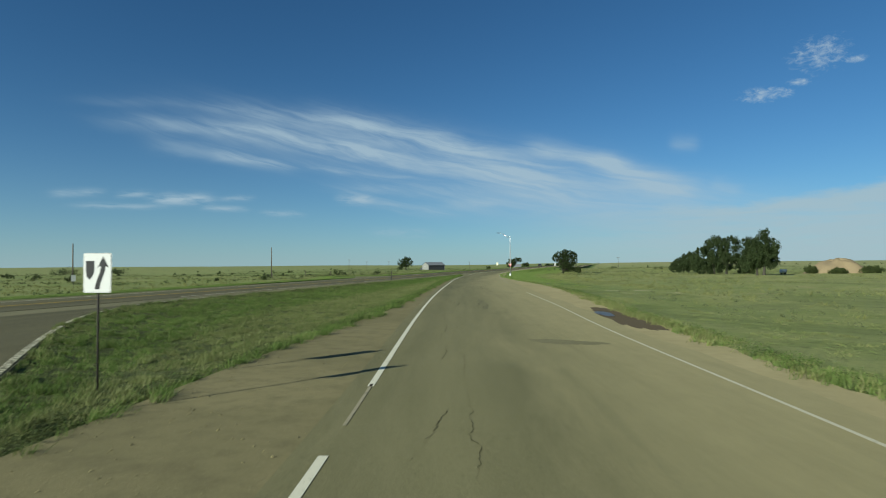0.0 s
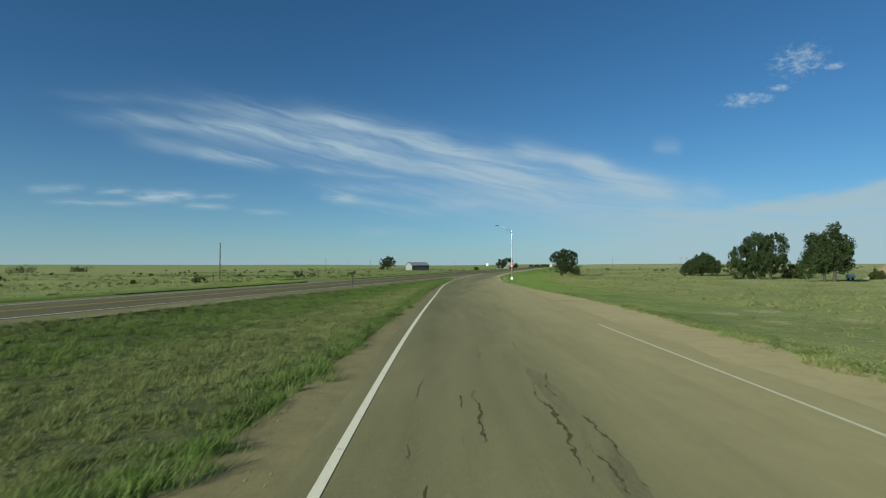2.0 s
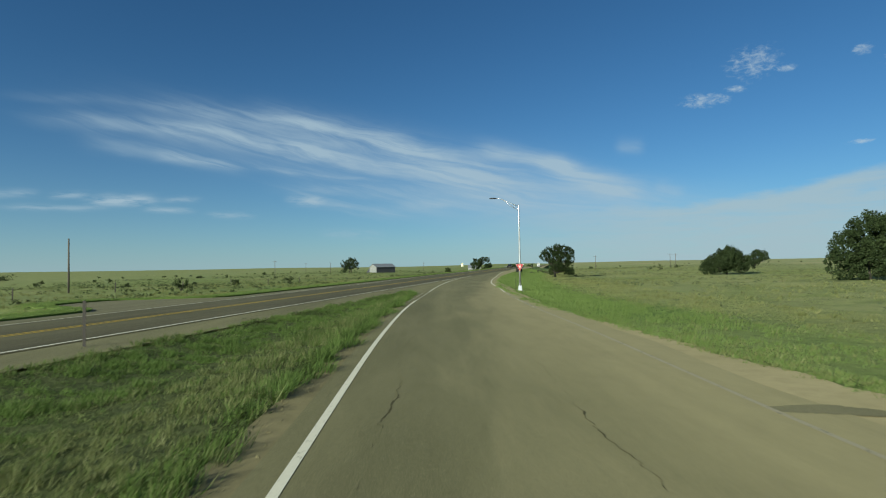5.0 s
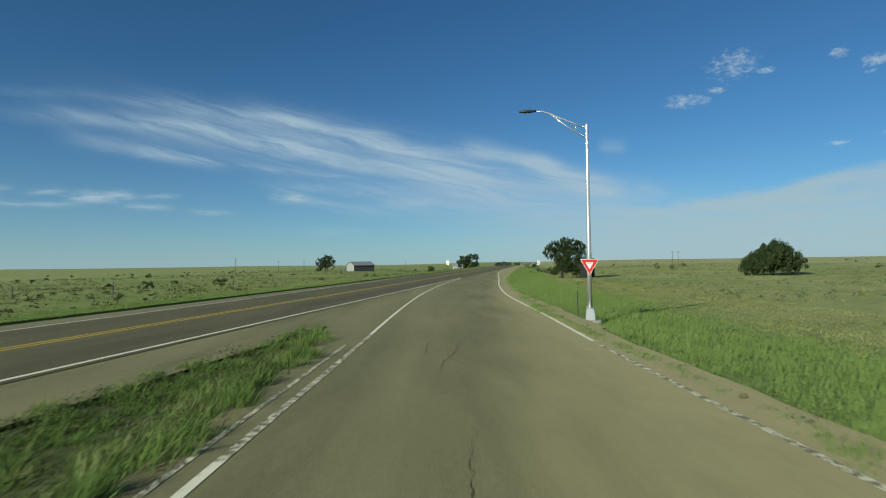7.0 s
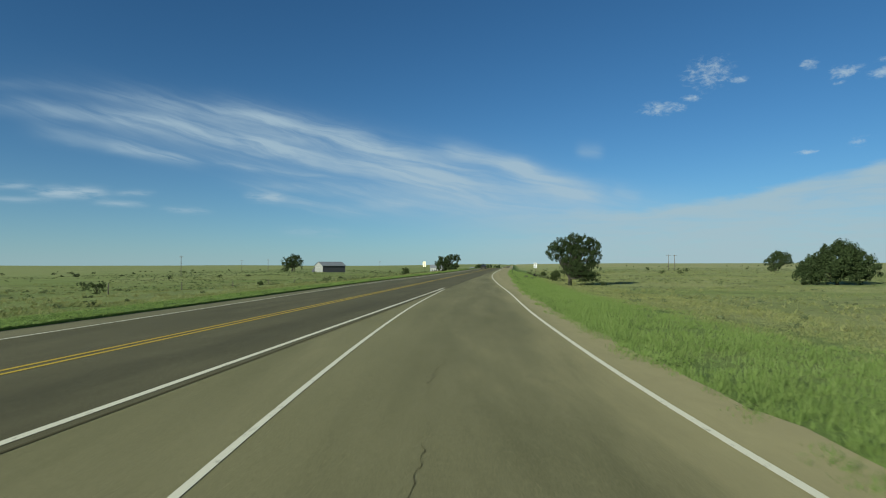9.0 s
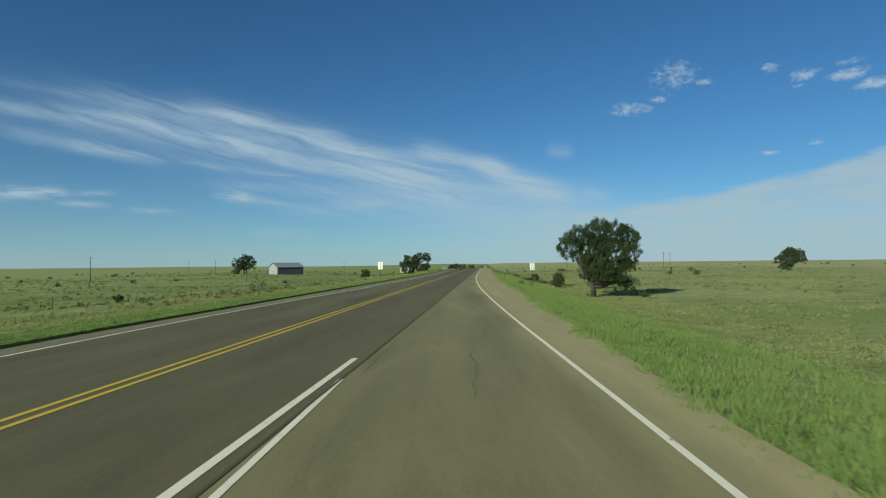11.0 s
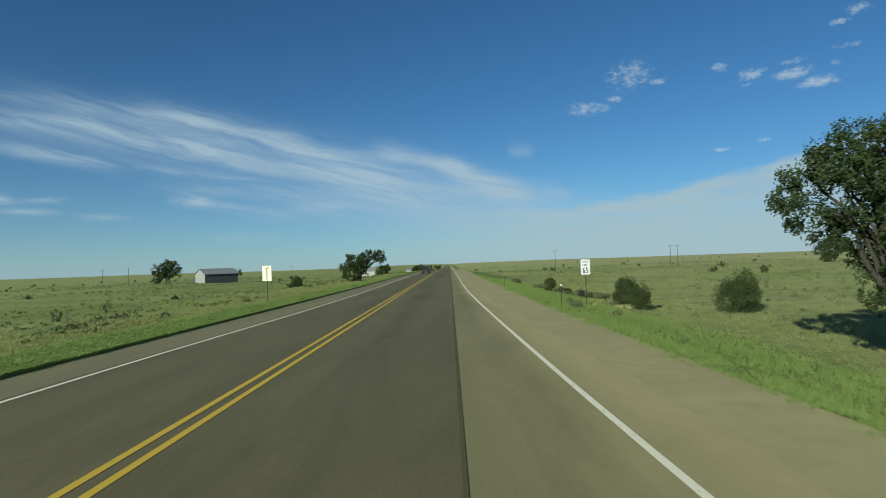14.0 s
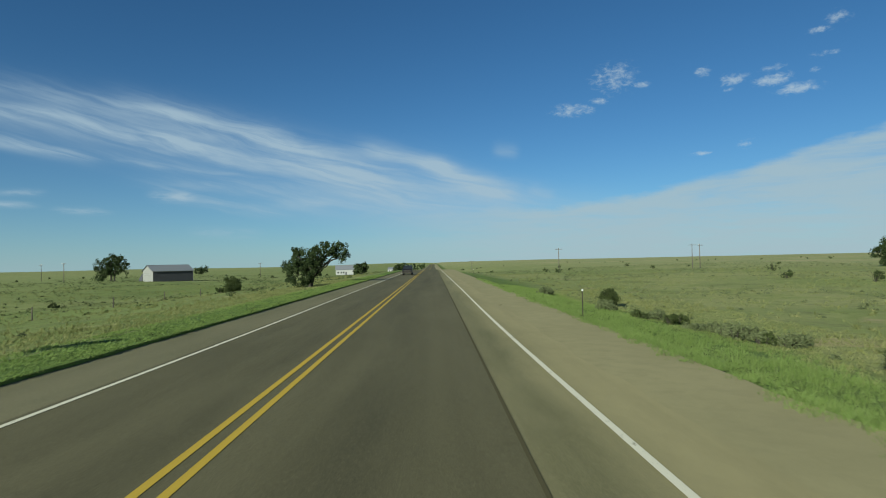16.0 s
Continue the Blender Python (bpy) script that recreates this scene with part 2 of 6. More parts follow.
def dirt_material(name, a, b, c, d):
    m = Mat(name, 0.95, 0.0, 0.1)
    v = m.coords()
    big, mid, grit = m.noise(v, 0.25, 5, 0.6, 0.5), m.noise(v, 1.7, 6, 0.65), m.noise(v, 30.0, 4, 0.7)
    col = m.mix(m.step(big, 0.35, 0.65), a, b)
    col = m.mix(m.step(mid, 0.45, 0.7, 0.0, 0.7), col, c)
    col = m.mix(m.step(grit, 0.55, 0.75, 0.0, 0.55), col, d)
    m.color(col)
    m.bump(m.mix(grit, mid, grit), 0.6, 0.02)
    return m.m


DIRT = dirt_material("dirt_shoulder", (0.415, 0.350, 0.176), (0.490, 0.408, 0.212), (0.355, 0.300, 0.152), (0.54, 0.455, 0.27))
TAN = dirt_material("tan_shoulder", (0.338, 0.299, 0.153), (0.390, 0.342, 0.177), (0.296, 0.264, 0.136), (0.44, 0.392, 0.23))
GRAVEL = dirt_material("gravel_shoulder", (0.228, 0.198, 0.098), (0.285, 0.243, 0.122), (0.165, 0.144, 0.074), (0.36, 0.31, 0.17))


def paint_material(name, col, worn):
    m = Mat(name, 0.75, 0.0, 0.15)
    v = m.coords()
    w = m.noise(v, 6.5, 8, 0.78, 0.5)
    f = m.noise(v, 40.0, 3, 0.7)
    c = m.mix(m.step(f, 0.3, 0.8), col, tuple(x * 0.86 for x in col))
    m.color(m.mix(m.step(w, worn, worn + 0.05), c, (0.17, 0.155, 0.09)))
    m.bump(f, 0.2, 0.004)
    return m.m


PAINT_WHITE = paint_material("road_paint_white", (0.84, 0.79, 0.60), 0.59)
PAINT_WORN = paint_material("road_paint_white_worn", (0.72, 0.67, 0.48), 0.47)
PAINT_THIN = paint_material("road_paint_white_thin", (0.66, 0.61, 0.44), 0.60)
PAINT_FADED = paint_material("road_paint_white_faded", (0.42, 0.37, 0.24), 0.56)
PAINT_YELLOW = paint_material("road_paint_yellow", (0.62, 0.425, 0.055), 0.66)
CRACK = plain("crack_fill", (0.085, 0.075, 0.040), (0.130, 0.114, 0.060), 8.0, 0.95, 0.0, 0.1, 0.04)


def field_material():
    m = Mat("field_ground", 0.95, 0.0, 0.08)
    v = m.coords()
    big, mid, fine = m.noise(v, 0.014, 6, 0.6, 0.6), m.noise(v, 0.26, 6, 0.68, 0.5), m.noise(v, 2.2, 6, 0.75)
    patch = m.noise(v, 0.055, 6, 0.66, 0.7)
    dry = m.mix(m.step(mid, 0.36, 0.64), (0.262, 0.292, 0.100), (0.392, 0.386, 0.168))
    dry = m.mix(m.step(big, 0.42, 0.60, 0.0, 0.8), dry, (0.212, 0.268, 0.080))
    dry = m.mix(m.step(patch, 0.50, 0.66, 0.0, 0.7), dry, (0.150, 0.182, 0.064))
    dry = m.mix(m.step(mid, 0.54, 0.70, 0.0, 0.6), dry, (0.110, 0.134, 0.048))
    dry = m.mix(m.step(fine, 0.54, 0.70, 0.0, 0.7), dry, (0.085, 0.104, 0.038))
    # paler straw with distance: far-off haze put into the ground colour
    far_haze = m.node("ShaderNodeAttribute")
    far_haze.attribute_name = "far_haze"
    straw = m.mix(m.step(patch, 0.40, 0.62), (0.365, 0.370, 0.165), (0.275, 0.305, 0.120))
    straw = m.mix(m.step(big, 0.50, 0.62, 0.0, 0.7), straw, (0.470, 0.395, 0.205))
    straw = m.mix(m.step(mid, 0.52, 0.68, 0.0, 0.55), straw, (0.170, 0.195, 0.078))
    dry = m.mix(far_haze.outputs["Fac"], dry, straw)
    bare = m.noise(v, 0.10, 5, 0.65, 0.8)
    dry = m.mix(m.step(bare, 0.63, 0.70, 0.0, 0.75), dry, (0.420, 0.340, 0.190))
    soil = m.node("ShaderNodeAttribute")
    soil.attribute_name = "bare"
    ragged = m.node("ShaderNodeMath")
    ragged.operation = "MULTIPLY"
    m.t.links.new(soil.outputs["Fac"], ragged.inputs[0])
    m.t.links.new(m.noise(v, 2.6, 6, 0.78, 0.6), ragged.inputs[1])
    dry = m.mix(m.step(ragged.outputs[0], 0.30, 0.42, 0.0, 0.95), dry, (0.60, 0.51, 0.31))
    lush = m.mix(m.step(fine, 0.3, 0.75), (0.190, 0.275, 0.068), (0.105, 0.155, 0.038))
    a = m.node("ShaderNodeAttribute")
    a.attribute_name = "lush"
    # dark olive floor of the island: shade between tufts put into the colour
    tuft_shade = m.node("ShaderNodeAttribute")
    tuft_shade.attribute_name = "tuft_shade"
    grown = m.mix(a.outputs["Fac"], dry, lush)
    shaded_floor = m.mix(m.step(fine, 0.35, 0.7), (0.105, 0.112, 0.046), (0.050, 0.060, 0.022))
    m.color(m.mix(tuft_shade.outputs["Fac"], grown, shaded_floor))
    m.bump(m.mix(mid, fine, mid), 1.0, 0.3)
    return m.m


FIELD = field_material()


def leaf_material(name, tones, through_light=0.3, rough=0.7, spread=1.0):
    """Leaves and blades: each leaf its own tone, with light shining through."""
    m = Mat(name, rough, 0.0, 0.12)
    g = m.node("ShaderNodeNewGeometry")
    r = m.node("ShaderNodeValToRGB")
    for i, c in enumerate(tones):
        e = r.color_ramp.elements[i] if i < 2 else r.color_ramp.elements.new(1)
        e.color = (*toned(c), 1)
    for i, e in enumerate(r.color_ramp.elements):
        e.position = i / (len(tones) - 1)
    m.t.links.new(g.outputs["Random Per Island"], r.inputs[0])
    patch, small = m.noise(m.coords(), 0.3, 4, 0.6), m.noise(m.coords(), 1.7, 4, 0.65)
    dark = m.mix(m.step(patch, 0.38, 0.66, 0.0, 0.55 * spread), r.outputs[0], tuple(x * 0.66 for x in tones[0]))
    dark = m.mix(m.step(small, 0.48, 0.66, 0.0, 0.6 * spread), dark, tuple(x * 0.50 for x in tones[0]))
    m.color(dark)
    t = m.node("ShaderNodeBsdfTranslucent")
    m.t.links.new(dark, t.inputs[0])
    s = m.node("ShaderNodeMixShader")
    s.inputs[0].default_value = through_light
    out = m.t.nodes["Material Output"]
    m.t.links.new(m.b.outputs[0], s.inputs[1])
    m.t.links.new(t.outputs[0], s.inputs[2])
    m.t.links.new(s.outputs[0], out.inputs[0])
    return m.m


GRASS_LUSH = leaf_material("grass_green", [(0.125, 0.200, 0.045), (0.172, 0.268, 0.060), (0.240, 0.325, 0.092), (0.142, 0.226, 0.050)], 0.42, spread=0.9)
GRASS_VERGE = leaf_material("grass_mown", [(0.198, 0.290, 0.070), (0.242, 0.342, 0.088), (0.306, 0.382, 0.126), (0.218, 0.314, 0.077)], 0.45, spread=0.5)
GRASS_ISLE = leaf_material("grass_seeding", [(0.205, 0.240, 0.082), (0.315, 0.335, 0.135), (0.240, 0.280, 0.098), (0.400, 0.395, 0.190)], 0.4, spread=0.9)
GRASS_DRY = leaf_material("grass_dry", [(0.240, 0.270, 0.088), (0.368, 0.370, 0.146), (0.294, 0.320, 0.106), (0.470, 0.430, 0.208)], 0.4)
SAGE = leaf_material("sage_leaf", [(0.150, 0.180, 0.078), (0.215, 0.240, 0.115), (0.120, 0.150, 0.060)], 0.2)
SAGE_DARK = leaf_material("sage_leaf_dark", [(0.088, 0.112, 0.042), (0.140, 0.162, 0.070), (0.070, 0.094, 0.034)], 0.2)
LEAF = leaf_material("elm_leaf", [(0.034, 0.054, 0.018), (0.056, 0.082, 0.028), (0.080, 0.108, 0.042), (0.044, 0.068, 0.022)], 0.2)
LEAF_DARK = leaf_material("juniper_leaf", [(0.052, 0.074, 0.024), (0.078, 0.106, 0.034), (0.102, 0.128, 0.044)], 0.2)
LEAF_SHRUB = leaf_material("shrub_leaf", [(0.062, 0.086, 0.026), (0.095, 0.124, 0.040), (0.120, 0.146, 0.052)], 0.3)


def bark_material():
    m = Mat("bark", 0.95, 0.0, 0.1)
    n = m.noise(m.coords((7, 7, 1.2)), 2.0, 6, 0.7)
    m.color(m.mix(m.step(n, 0.35, 0.65), (0.048, 0.044, 0.034), (0.100, 0.092, 0.072)))
    m.bump(n, 0.9, 0.04)
    return m.m


BARK = bark_material()
STEEL = plain("galvanised_steel", (0.62, 0.62, 0.60), (0.72, 0.72, 0.70), 3.0, 0.38, 0.85, 0.04)
ALU = plain("brushed_aluminium", (0.70, 0.70, 0.68), (0.80, 0.80, 0.78), 2.0, 0.32, 0.8, 0.03)
SIGN_BACK = plain("sign_back_dark", (0.014, 0.013, 0.012), (0.024, 0.022, 0.020), 4.0, 0.75, 0.0)
CONCRETE = plain("concrete", (0.34, 0.31, 0.26), (0.46, 0.43, 0.37), 3.0, 0.9, 0.0, 0.4)
SIGN_WHITE = plain("sign_white", (0.76, 0.76, 0.73), (0.82, 0.82, 0.79), 2.0, 0.45, 0.0, 0.02)
SIGN_CREAM = plain("sign_cream", (0.80, 0.77, 0.50), (0.85, 0.82, 0.58), 2.0, 0.45, 0.0, 0.02)
SIGN_BLACK = plain("sign_black", (0.018, 0.018, 0.018), (0.03, 0.03, 0.03), 4.0, 0.5)
SIGN_BROWN = plain("sign_olive", (0.10, 0.085, 0.03), (0.13, 0.11, 0.04), 4.0, 0.5)
SIGN_RED = plain("sign_red", (0.50, 0.022, 0.020), (0.58, 0.030, 0.026), 2.0, 0.42, 0.0, 0.02)
POST_DARK = plain("steel_post_dark", (0.030, 0.027, 0.022), (0.050, 0.042, 0.032), 5.0, 0.8, 0.0)
WOOD_GREY = plain("weathered_wood", (0.10, 0.085, 0.068), (0.17, 0.145, 0.115), 4.0, 0.9, 0.0, 0.4)
LAMP_DARK = plain("lamp_housing", (0.045, 0.047, 0.050), (0.06, 0.062, 0.065), 4.0, 0.5, 0.3)
BARN_WHITE = plain("barn_white_paint", (0.24, 0.24, 0.22), (0.32, 0.32, 0.30), 0.8, 0.8, 0.0, 0.2)
HOUSE_WHITE = plain("house_white_paint", (0.40, 0.40, 0.38), (0.48, 0.48, 0.46), 0.8, 0.8, 0.0, 0.2)
BARN_DARK = plain("barn_dark_boards", (0.060, 0.062, 0.070), (0.085, 0.088, 0.096), 1.0, 0.85, 0.0, 0.3)
ROOF_METAL = plain("roof_metal", (0.20, 0.21, 0.225), (0.28, 0.29, 0.30), 0.7, 0.55, 0.15, 0.1)
MOUND_EARTH = plain("mound_earth", (0.24, 0.18, 0.10), (0.33, 0.255, 0.15), 0.5, 0.95, 0.0, 0.6)
CAR_PAINT = plain("car_paint_dark", (0.020, 0.018, 0.018), (0.028, 0.026, 0.026), 1.0, 0.25, 0.2, 0.0)
RUBBER = plain("tyre_rubber", (0.015, 0.015, 0.015), (0.025, 0.025, 0.025), 8.0, 0.9)
GLASS = plain("window_dark_glass", (0.02, 0.025, 0.03), (0.03, 0.035, 0.04), 1.0, 0.08, 0.0, 0.0, 0.6)


def water_material():
    m = Mat("puddle_water", 0.32, 0.0, 0.16)
    n = m.noise(m.coords(), 1.4, 4)
    m.color(m.mix(m.step(n, 0.4, 0.6), (0.055, 0.042, 0.028), (0.085, 0.066, 0.042)))
    m.bump(m.noise(m.coords(), 9.0, 3), 0.05, 0.01)
    return m.m


WATER = water_material()
MUD = plain("wet_mud", (0.120, 0.090, 0.050), (0.165, 0.124, 0.068), 1.5, 0.85, 0.0, 0.5, 0.12)


# ---------------------------------------------------------------- building helpers
def mesh_from(name, verts, faces, mat, smooth=False):
    """A mesh from arrays: verts (n, 3), faces (m, k) with k corners each."""
    verts, faces = np.asarray(verts, np.float32), np.asarray(faces, np.int32)
    me = bpy.data.meshes.new(name)
    me.vertices.add(len(verts))
    me.vertices.foreach_set("co", verts.ravel())
    k = faces.shape[1]
    me.loops.add(faces.size)
    me.loops.foreach_set("vertex_index", faces.ravel())
    me.polygons.add(len(faces))
    me.polygons.foreach_set("loop_start", np.arange(0, faces.size, k, dtype=np.int32))
    me.polygons.foreach_set("use_smooth", np.full(len(faces), smooth))
    me.update(calc_edges=True)
    me.materials.append(mat)
    return me


def mesh_of(bm, name, mat, smooth=False):
    me = bpy.data.meshes.new(name)
    bm.normal_update()
    for f in bm.faces:
        f.smooth = smooth
    bm.to_mesh(me)
    bm.free()
    me.materials.append(mat)
    return me


def part(name, data, mat, parent, label=""):
    """Links a bmesh or mesh as one object under a thing or a part."""
    me = data if isinstance(data, bpy.types.Mesh) else mesh_of(data, name, mat)
    ob = new(name, me)
    ob.parent = parent
    if label:
        ob["label"] = label
    return ob


def thing(name, place, label, category, group="", rz=0.0):
    ob = new(name)
    ob.empty_display_size = 0.2
    ob.matrix_basis = pose(*place, 0, 0, rz)
    return tagged(ob, label, category, group)


def structure(name, me, label, category):
    return tagged(new(name, me), label, category, kind="structure")


def box(bm, x0, x1, y0, y1, z0, z1, bevel=0.0):
    made = bmesh.ops.create_cube(bm, size=1.0)["verts"]
    bmesh.ops.transform(bm, verts=made, matrix=Matrix.Translation(((x0 + x1) / 2, (y0 + y1) / 2, (z0 + z1) / 2)) @ Matrix.Diagonal((x1 - x0, y1 - y0, z1 - z0, 1)))
    if bevel:
        edges = list({e for v in made for e in v.link_edges})
        bmesh.ops.bevel(bm, geom=edges, offset=bevel, segments=2, affect="EDGES", profile=0.5)
    return bm


def solid(bm, outline, y0, y1, hole=None):
    """An outline of (x, z) points, given thickness between y0 (front) and y1."""
    front = [bm.verts.new((x, y0, z)) for x, z in outline]
    rear = [bm.verts.new((x, y1, z)) for x, z in outline]
    bm.faces.new(front)
    bm.faces.new(rear[::-1])
    n = len(outline)
    for i in range(n):
        bm.faces.new((front[i], rear[i], rear[(i + 1) % n], front[(i + 1) % n]))
    bmesh.ops.recalc_face_normals(bm, faces=bm.faces)
    return bm


def rounded(w, h, r, zc=0.0, steps=5):
    pts = []
    for cx, cz, a0 in ((w / 2 - r, h / 2 - r, 0), (-w / 2 + r, h / 2 - r, 90), (-w / 2 + r, -h / 2 + r, 180), (w / 2 - r, -h / 2 + r, 270)):
        for i in range(steps):
            a = radians(a0 + 90 * i / (steps - 1))
            pts.append((cx + r * math.cos(a), zc + cz + r * math.sin(a)))
    return pts


def tube_arrays(points, radii, sides=8, start=0):
    """A tapered tube through the points, closed at both ends by quads towards a tip ring."""
    pts = [Vector(p) for p in points]
    verts, faces = [], []
    for i, p in enumerate(pts):
        d = (pts[min(i + 1, len(pts) - 1)] - pts[max(i - 1, 0)]).normalized()
        u = d.orthogonal().normalized() if abs(d.z) < 0.99 else Vector((1, 0, 0))
        u = (u - d * u.dot(d)).normalized()
        w = d.cross(u)
        for k in range(sides):
            a = 2 * math.pi * k / sides
            verts.append(p + (u * math.cos(a) + w * math.sin(a)) * radii[i])
    for i in range(len(pts) - 1):
        for k in range(sides):
            a, b = i * sides + k, i * sides + (k + 1) % sides
            faces.append((start + a, start + b, start + b + sides, start + a + sides))
    return [tuple(v) for v in verts], faces


def tube(name, points, radii, mat, sides=10):
    bm = bmesh.new()
    v, f = tube_arrays(points, radii, sides)
    vs = [bm.verts.new(p) for p in v]
    for q in f:
        bm.faces.new([vs[i] for i in q])
    bm.faces.new(vs[:sides][::-1])
    bm.faces.new(vs[-sides:])
    bmesh.ops.recalc_face_normals(bm, faces=bm.faces)
    return mesh_of(bm, name, mat, smooth=True)


def words(name, text, size, mat, thick=0.002):
    """Letters as a mesh that stands upright and reads from -y; its middle is the origin."""
    cu = bpy.data.curves.new(name, "FONT")
    cu.body, cu.size, cu.align_x, cu.align_y, cu.extrude, cu.offset = text, size, "CENTER", "CENTER", thick, size * 0.018
    ob = bpy.data.objects.new(name, cu)
    scene.collection.objects.link(ob)
    bpy.context.view_layer.update()
    me = bpy.data.meshes.new_from_object(ob.evaluated_get(bpy.context.evaluated_depsgraph_get()))
    bpy.data.objects.remove(ob)
    me.transform(pose(0, 0, 0, 90, 0, 0))
    me.name = name
    me.materials.clear()
    me.materials.append(mat)
    return me


def smooth_curve(pairs):
    """x as a smooth function of y through the plan's stations (y, x)."""
    ys, xs = np.array([p[0] for p in pairs], float), np.array([p[1] for p in pairs], float)
    slope = np.gradient(xs, ys)

    def at(y):
        y = np.asarray(y, float)
        i = np.clip(np.searchsorted(ys, y) - 1, 0, len(ys) - 2)
        h = ys[i + 1] - ys[i]
        t = np.clip((y - ys[i]) / h, 0, 1)
        return ((2 * t**3 - 3 * t**2 + 1) * xs[i] + (t**3 - 2 * t**2 + t) * h * slope[i]
                + (-2 * t**3 + 3 * t**2) * xs[i + 1] + (t**3 - t**2) * h * slope[i + 1])
    return at


def ease(v, lo, hi):
    t = np.clip((np.asarray(v, float) - lo) / (hi - lo), 0, 1)
    return t * t * (3 - 2 * t)


def bumps(x, y, size, seed):
    """Cheap smooth noise in -1..1."""
    r = np.random.RandomState(seed)
    out = 0.0
    for k in range(5):
        a, p, s = r.uniform(0, 6.28), r.uniform(0, 6.28), size * r.uniform(0.6, 1.7)
        b, q = r.uniform(0, 6.28), r.uniform(0, 6.28)
        out = out + np.sin((x * math.cos(a) + y * math.sin(a)) / s + p + 1.3 * np.sin((x * math.cos(b) + y * math.sin(b)) / (s * 1.9) + q))
    return out / 3.0


# ---------------------------------------------------------------- plan of the roads
# the highway runs along +y with its double yellow line at x = 0; the slip road joins from the right
ramp_line = smooth_curve([(-40, 43.4), (-10, 35.4), (6, 31.4), (25, 26.4), (40, 22.7), (50, 20.4), (65, 17.1), (81, 13.6), (94, 11.2), (105, 9.65), (118, 7.8), (129, 6.45), (145, 5.1), (168, 4.15)])
edge_line = smooth_curve([(-40, 50.6), (-10, 43.0), (9, 38.1), (21, 34.9), (33, 32.1), (46, 28.8), (57, 26.1), (70, 23.1), (81, 20.9), (92, 18.5), (106, 15.9), (115, 14.5), (130, 12.1), (142, 10.9), (163, 9.5), (180, 8.25), (196, 7.25), (212, 6.45), (228, 5.95), (250, 5.5), (290, 5.4), (1500, 5.4)])
grass_right = smooth_curve([(-40, 52.5), (-10, 45.0), (11, 39.6), (20, 37.5), (31, 35.2), (44, 32.8), (55, 30.4), (65, 27.7), (75, 24.4), (85, 21.4), (94, 18.8), (106, 16.4), (114, 14.95), (121, 13.95), (135, 12.7), (156, 11.0), (175, 10.4), (200, 9.9), (225, 9.3), (260, 9.0), (290, 9.0), (1500, 9.0)])
grass_left = smooth_curve([(-40, 36.5), (-10, 30.0), (6, 27.2), (12, 26.1), (27, 24.0), (38, 21.9), (50, 19.3), (61, 16.9), (70, 14.9), (81, 12.8), (92, 10.7), (103, 8.9), (111, 6.9)])
nose = smooth_curve([(-8, 44.0), (2, 29.5), (9.2, 22.2), (15.8, 15.8), (21, 11.4), (29, 7.4), (38, 6.9), (60, 6.8), (111, 6.8)])
ISLE_Y0, ISLE_Y1 = 4.0, 110.5
SEAM, LINE_R = 4.15, 3.88
line_left = smooth_curve([(-300, -4.0), (100, -4.0), (130, -4.2), (158, -5.0), (178, -5.45), (196, -5.1), (206, -4.6), (222, -4.3), (236, -3.85), (252, -3.62), (280, -3.7), (1500, -3.7)])
shoulder_left = smooth_curve([(-300, -6.1), (100, -6.1), (140, -6.3), (175, -6.8), (200, -6.7), (225, -6.4), (250, -6.1), (300, -6.1), (1500, -6.1)])


def road_z(y):
    return -3.2 * ease(y, 385, 640)


def apron(y):
    """Left edge of the paved area, widened where a field track joins."""
    y = np.asarray(y, float)
    return shoulder_left(y) - 7.5 * np.exp(-((y - 96.5) / 5.0) ** 4)


def ground_z(x, y):
    x, y = np.asarray(x, float), np.asarray(y, float)
    right = np.where(y < 290, grass_right(y), 9.0)
    left = apron(y)
    dr, dl = np.maximum(x - right, 0), np.maximum(left - x, 0)
    deep_r = 0.40 + 1.30 * ease(y, 120, 215)
    z = -0.10 - deep_r * (0.45 * ease(dr, 0.2, 2.5) + 0.55 * ease(dr, 2.0, 11.0)) * (1 - 0.25 * ease(dr, 25, 80))
    deep_l = 0.5 + 2.2 * ease(y, 130, 260)
    z_l = -0.12 + 0.22 * ease(dl, 1.0, 2.0) - 0.55 * ease(dl, 2.2, 5.0) - deep_l * ease(dl, 3.0, 42.0)
    z = np.where(dl > 0, z_l, z)
    isle = (y > ISLE_Y0) & (y < ISLE_Y1) & (x > nose(y)) & (x < grass_left(y))
    wide = np.maximum(grass_left(y) - nose(y), 0.1)
    frac = np.clip((x - nose(y)) / wide, 0, 1)
    z = np.where(isle, -0.05 - 0.040 * np.clip(wide - 1.5, 0, 9.0) * np.sin(math.pi * frac), z)
    away = np.maximum(dr, dl)
    z = z - 0.26 * np.exp(-((x - 16.5) / 1.5) ** 2 - ((y - 117.0) / 4.0) ** 2) * ease(dr, 0.3, 1.3)
    z = z + 0.10 * ease(away, 2, 10) * bumps(x, y, 4.0, 4) + 0.10 * ease(away, 10, 30) * bumps(x, y, 1.6, 7) + 0.35 * ease(away, 25, 90) * bumps(x, y, 32.0, 5)
    far = np.hypot(x, y - 120)
    z = z - 8.5 * ease(-x, 110, 900) + 3.4 * ease(x, 110, 900) * ease(y, 60, 500)
    z = z + 2.2 * ease(far, 350, 1300) * bumps(x, y, 240.0, 6) - 2.0 * ease(np.abs(x) * -1, -60, 0) * ease(y, 420, 800)
    return z + road_z(y) * ease(-np.abs(x), -160, -12)


TURF = 0.08


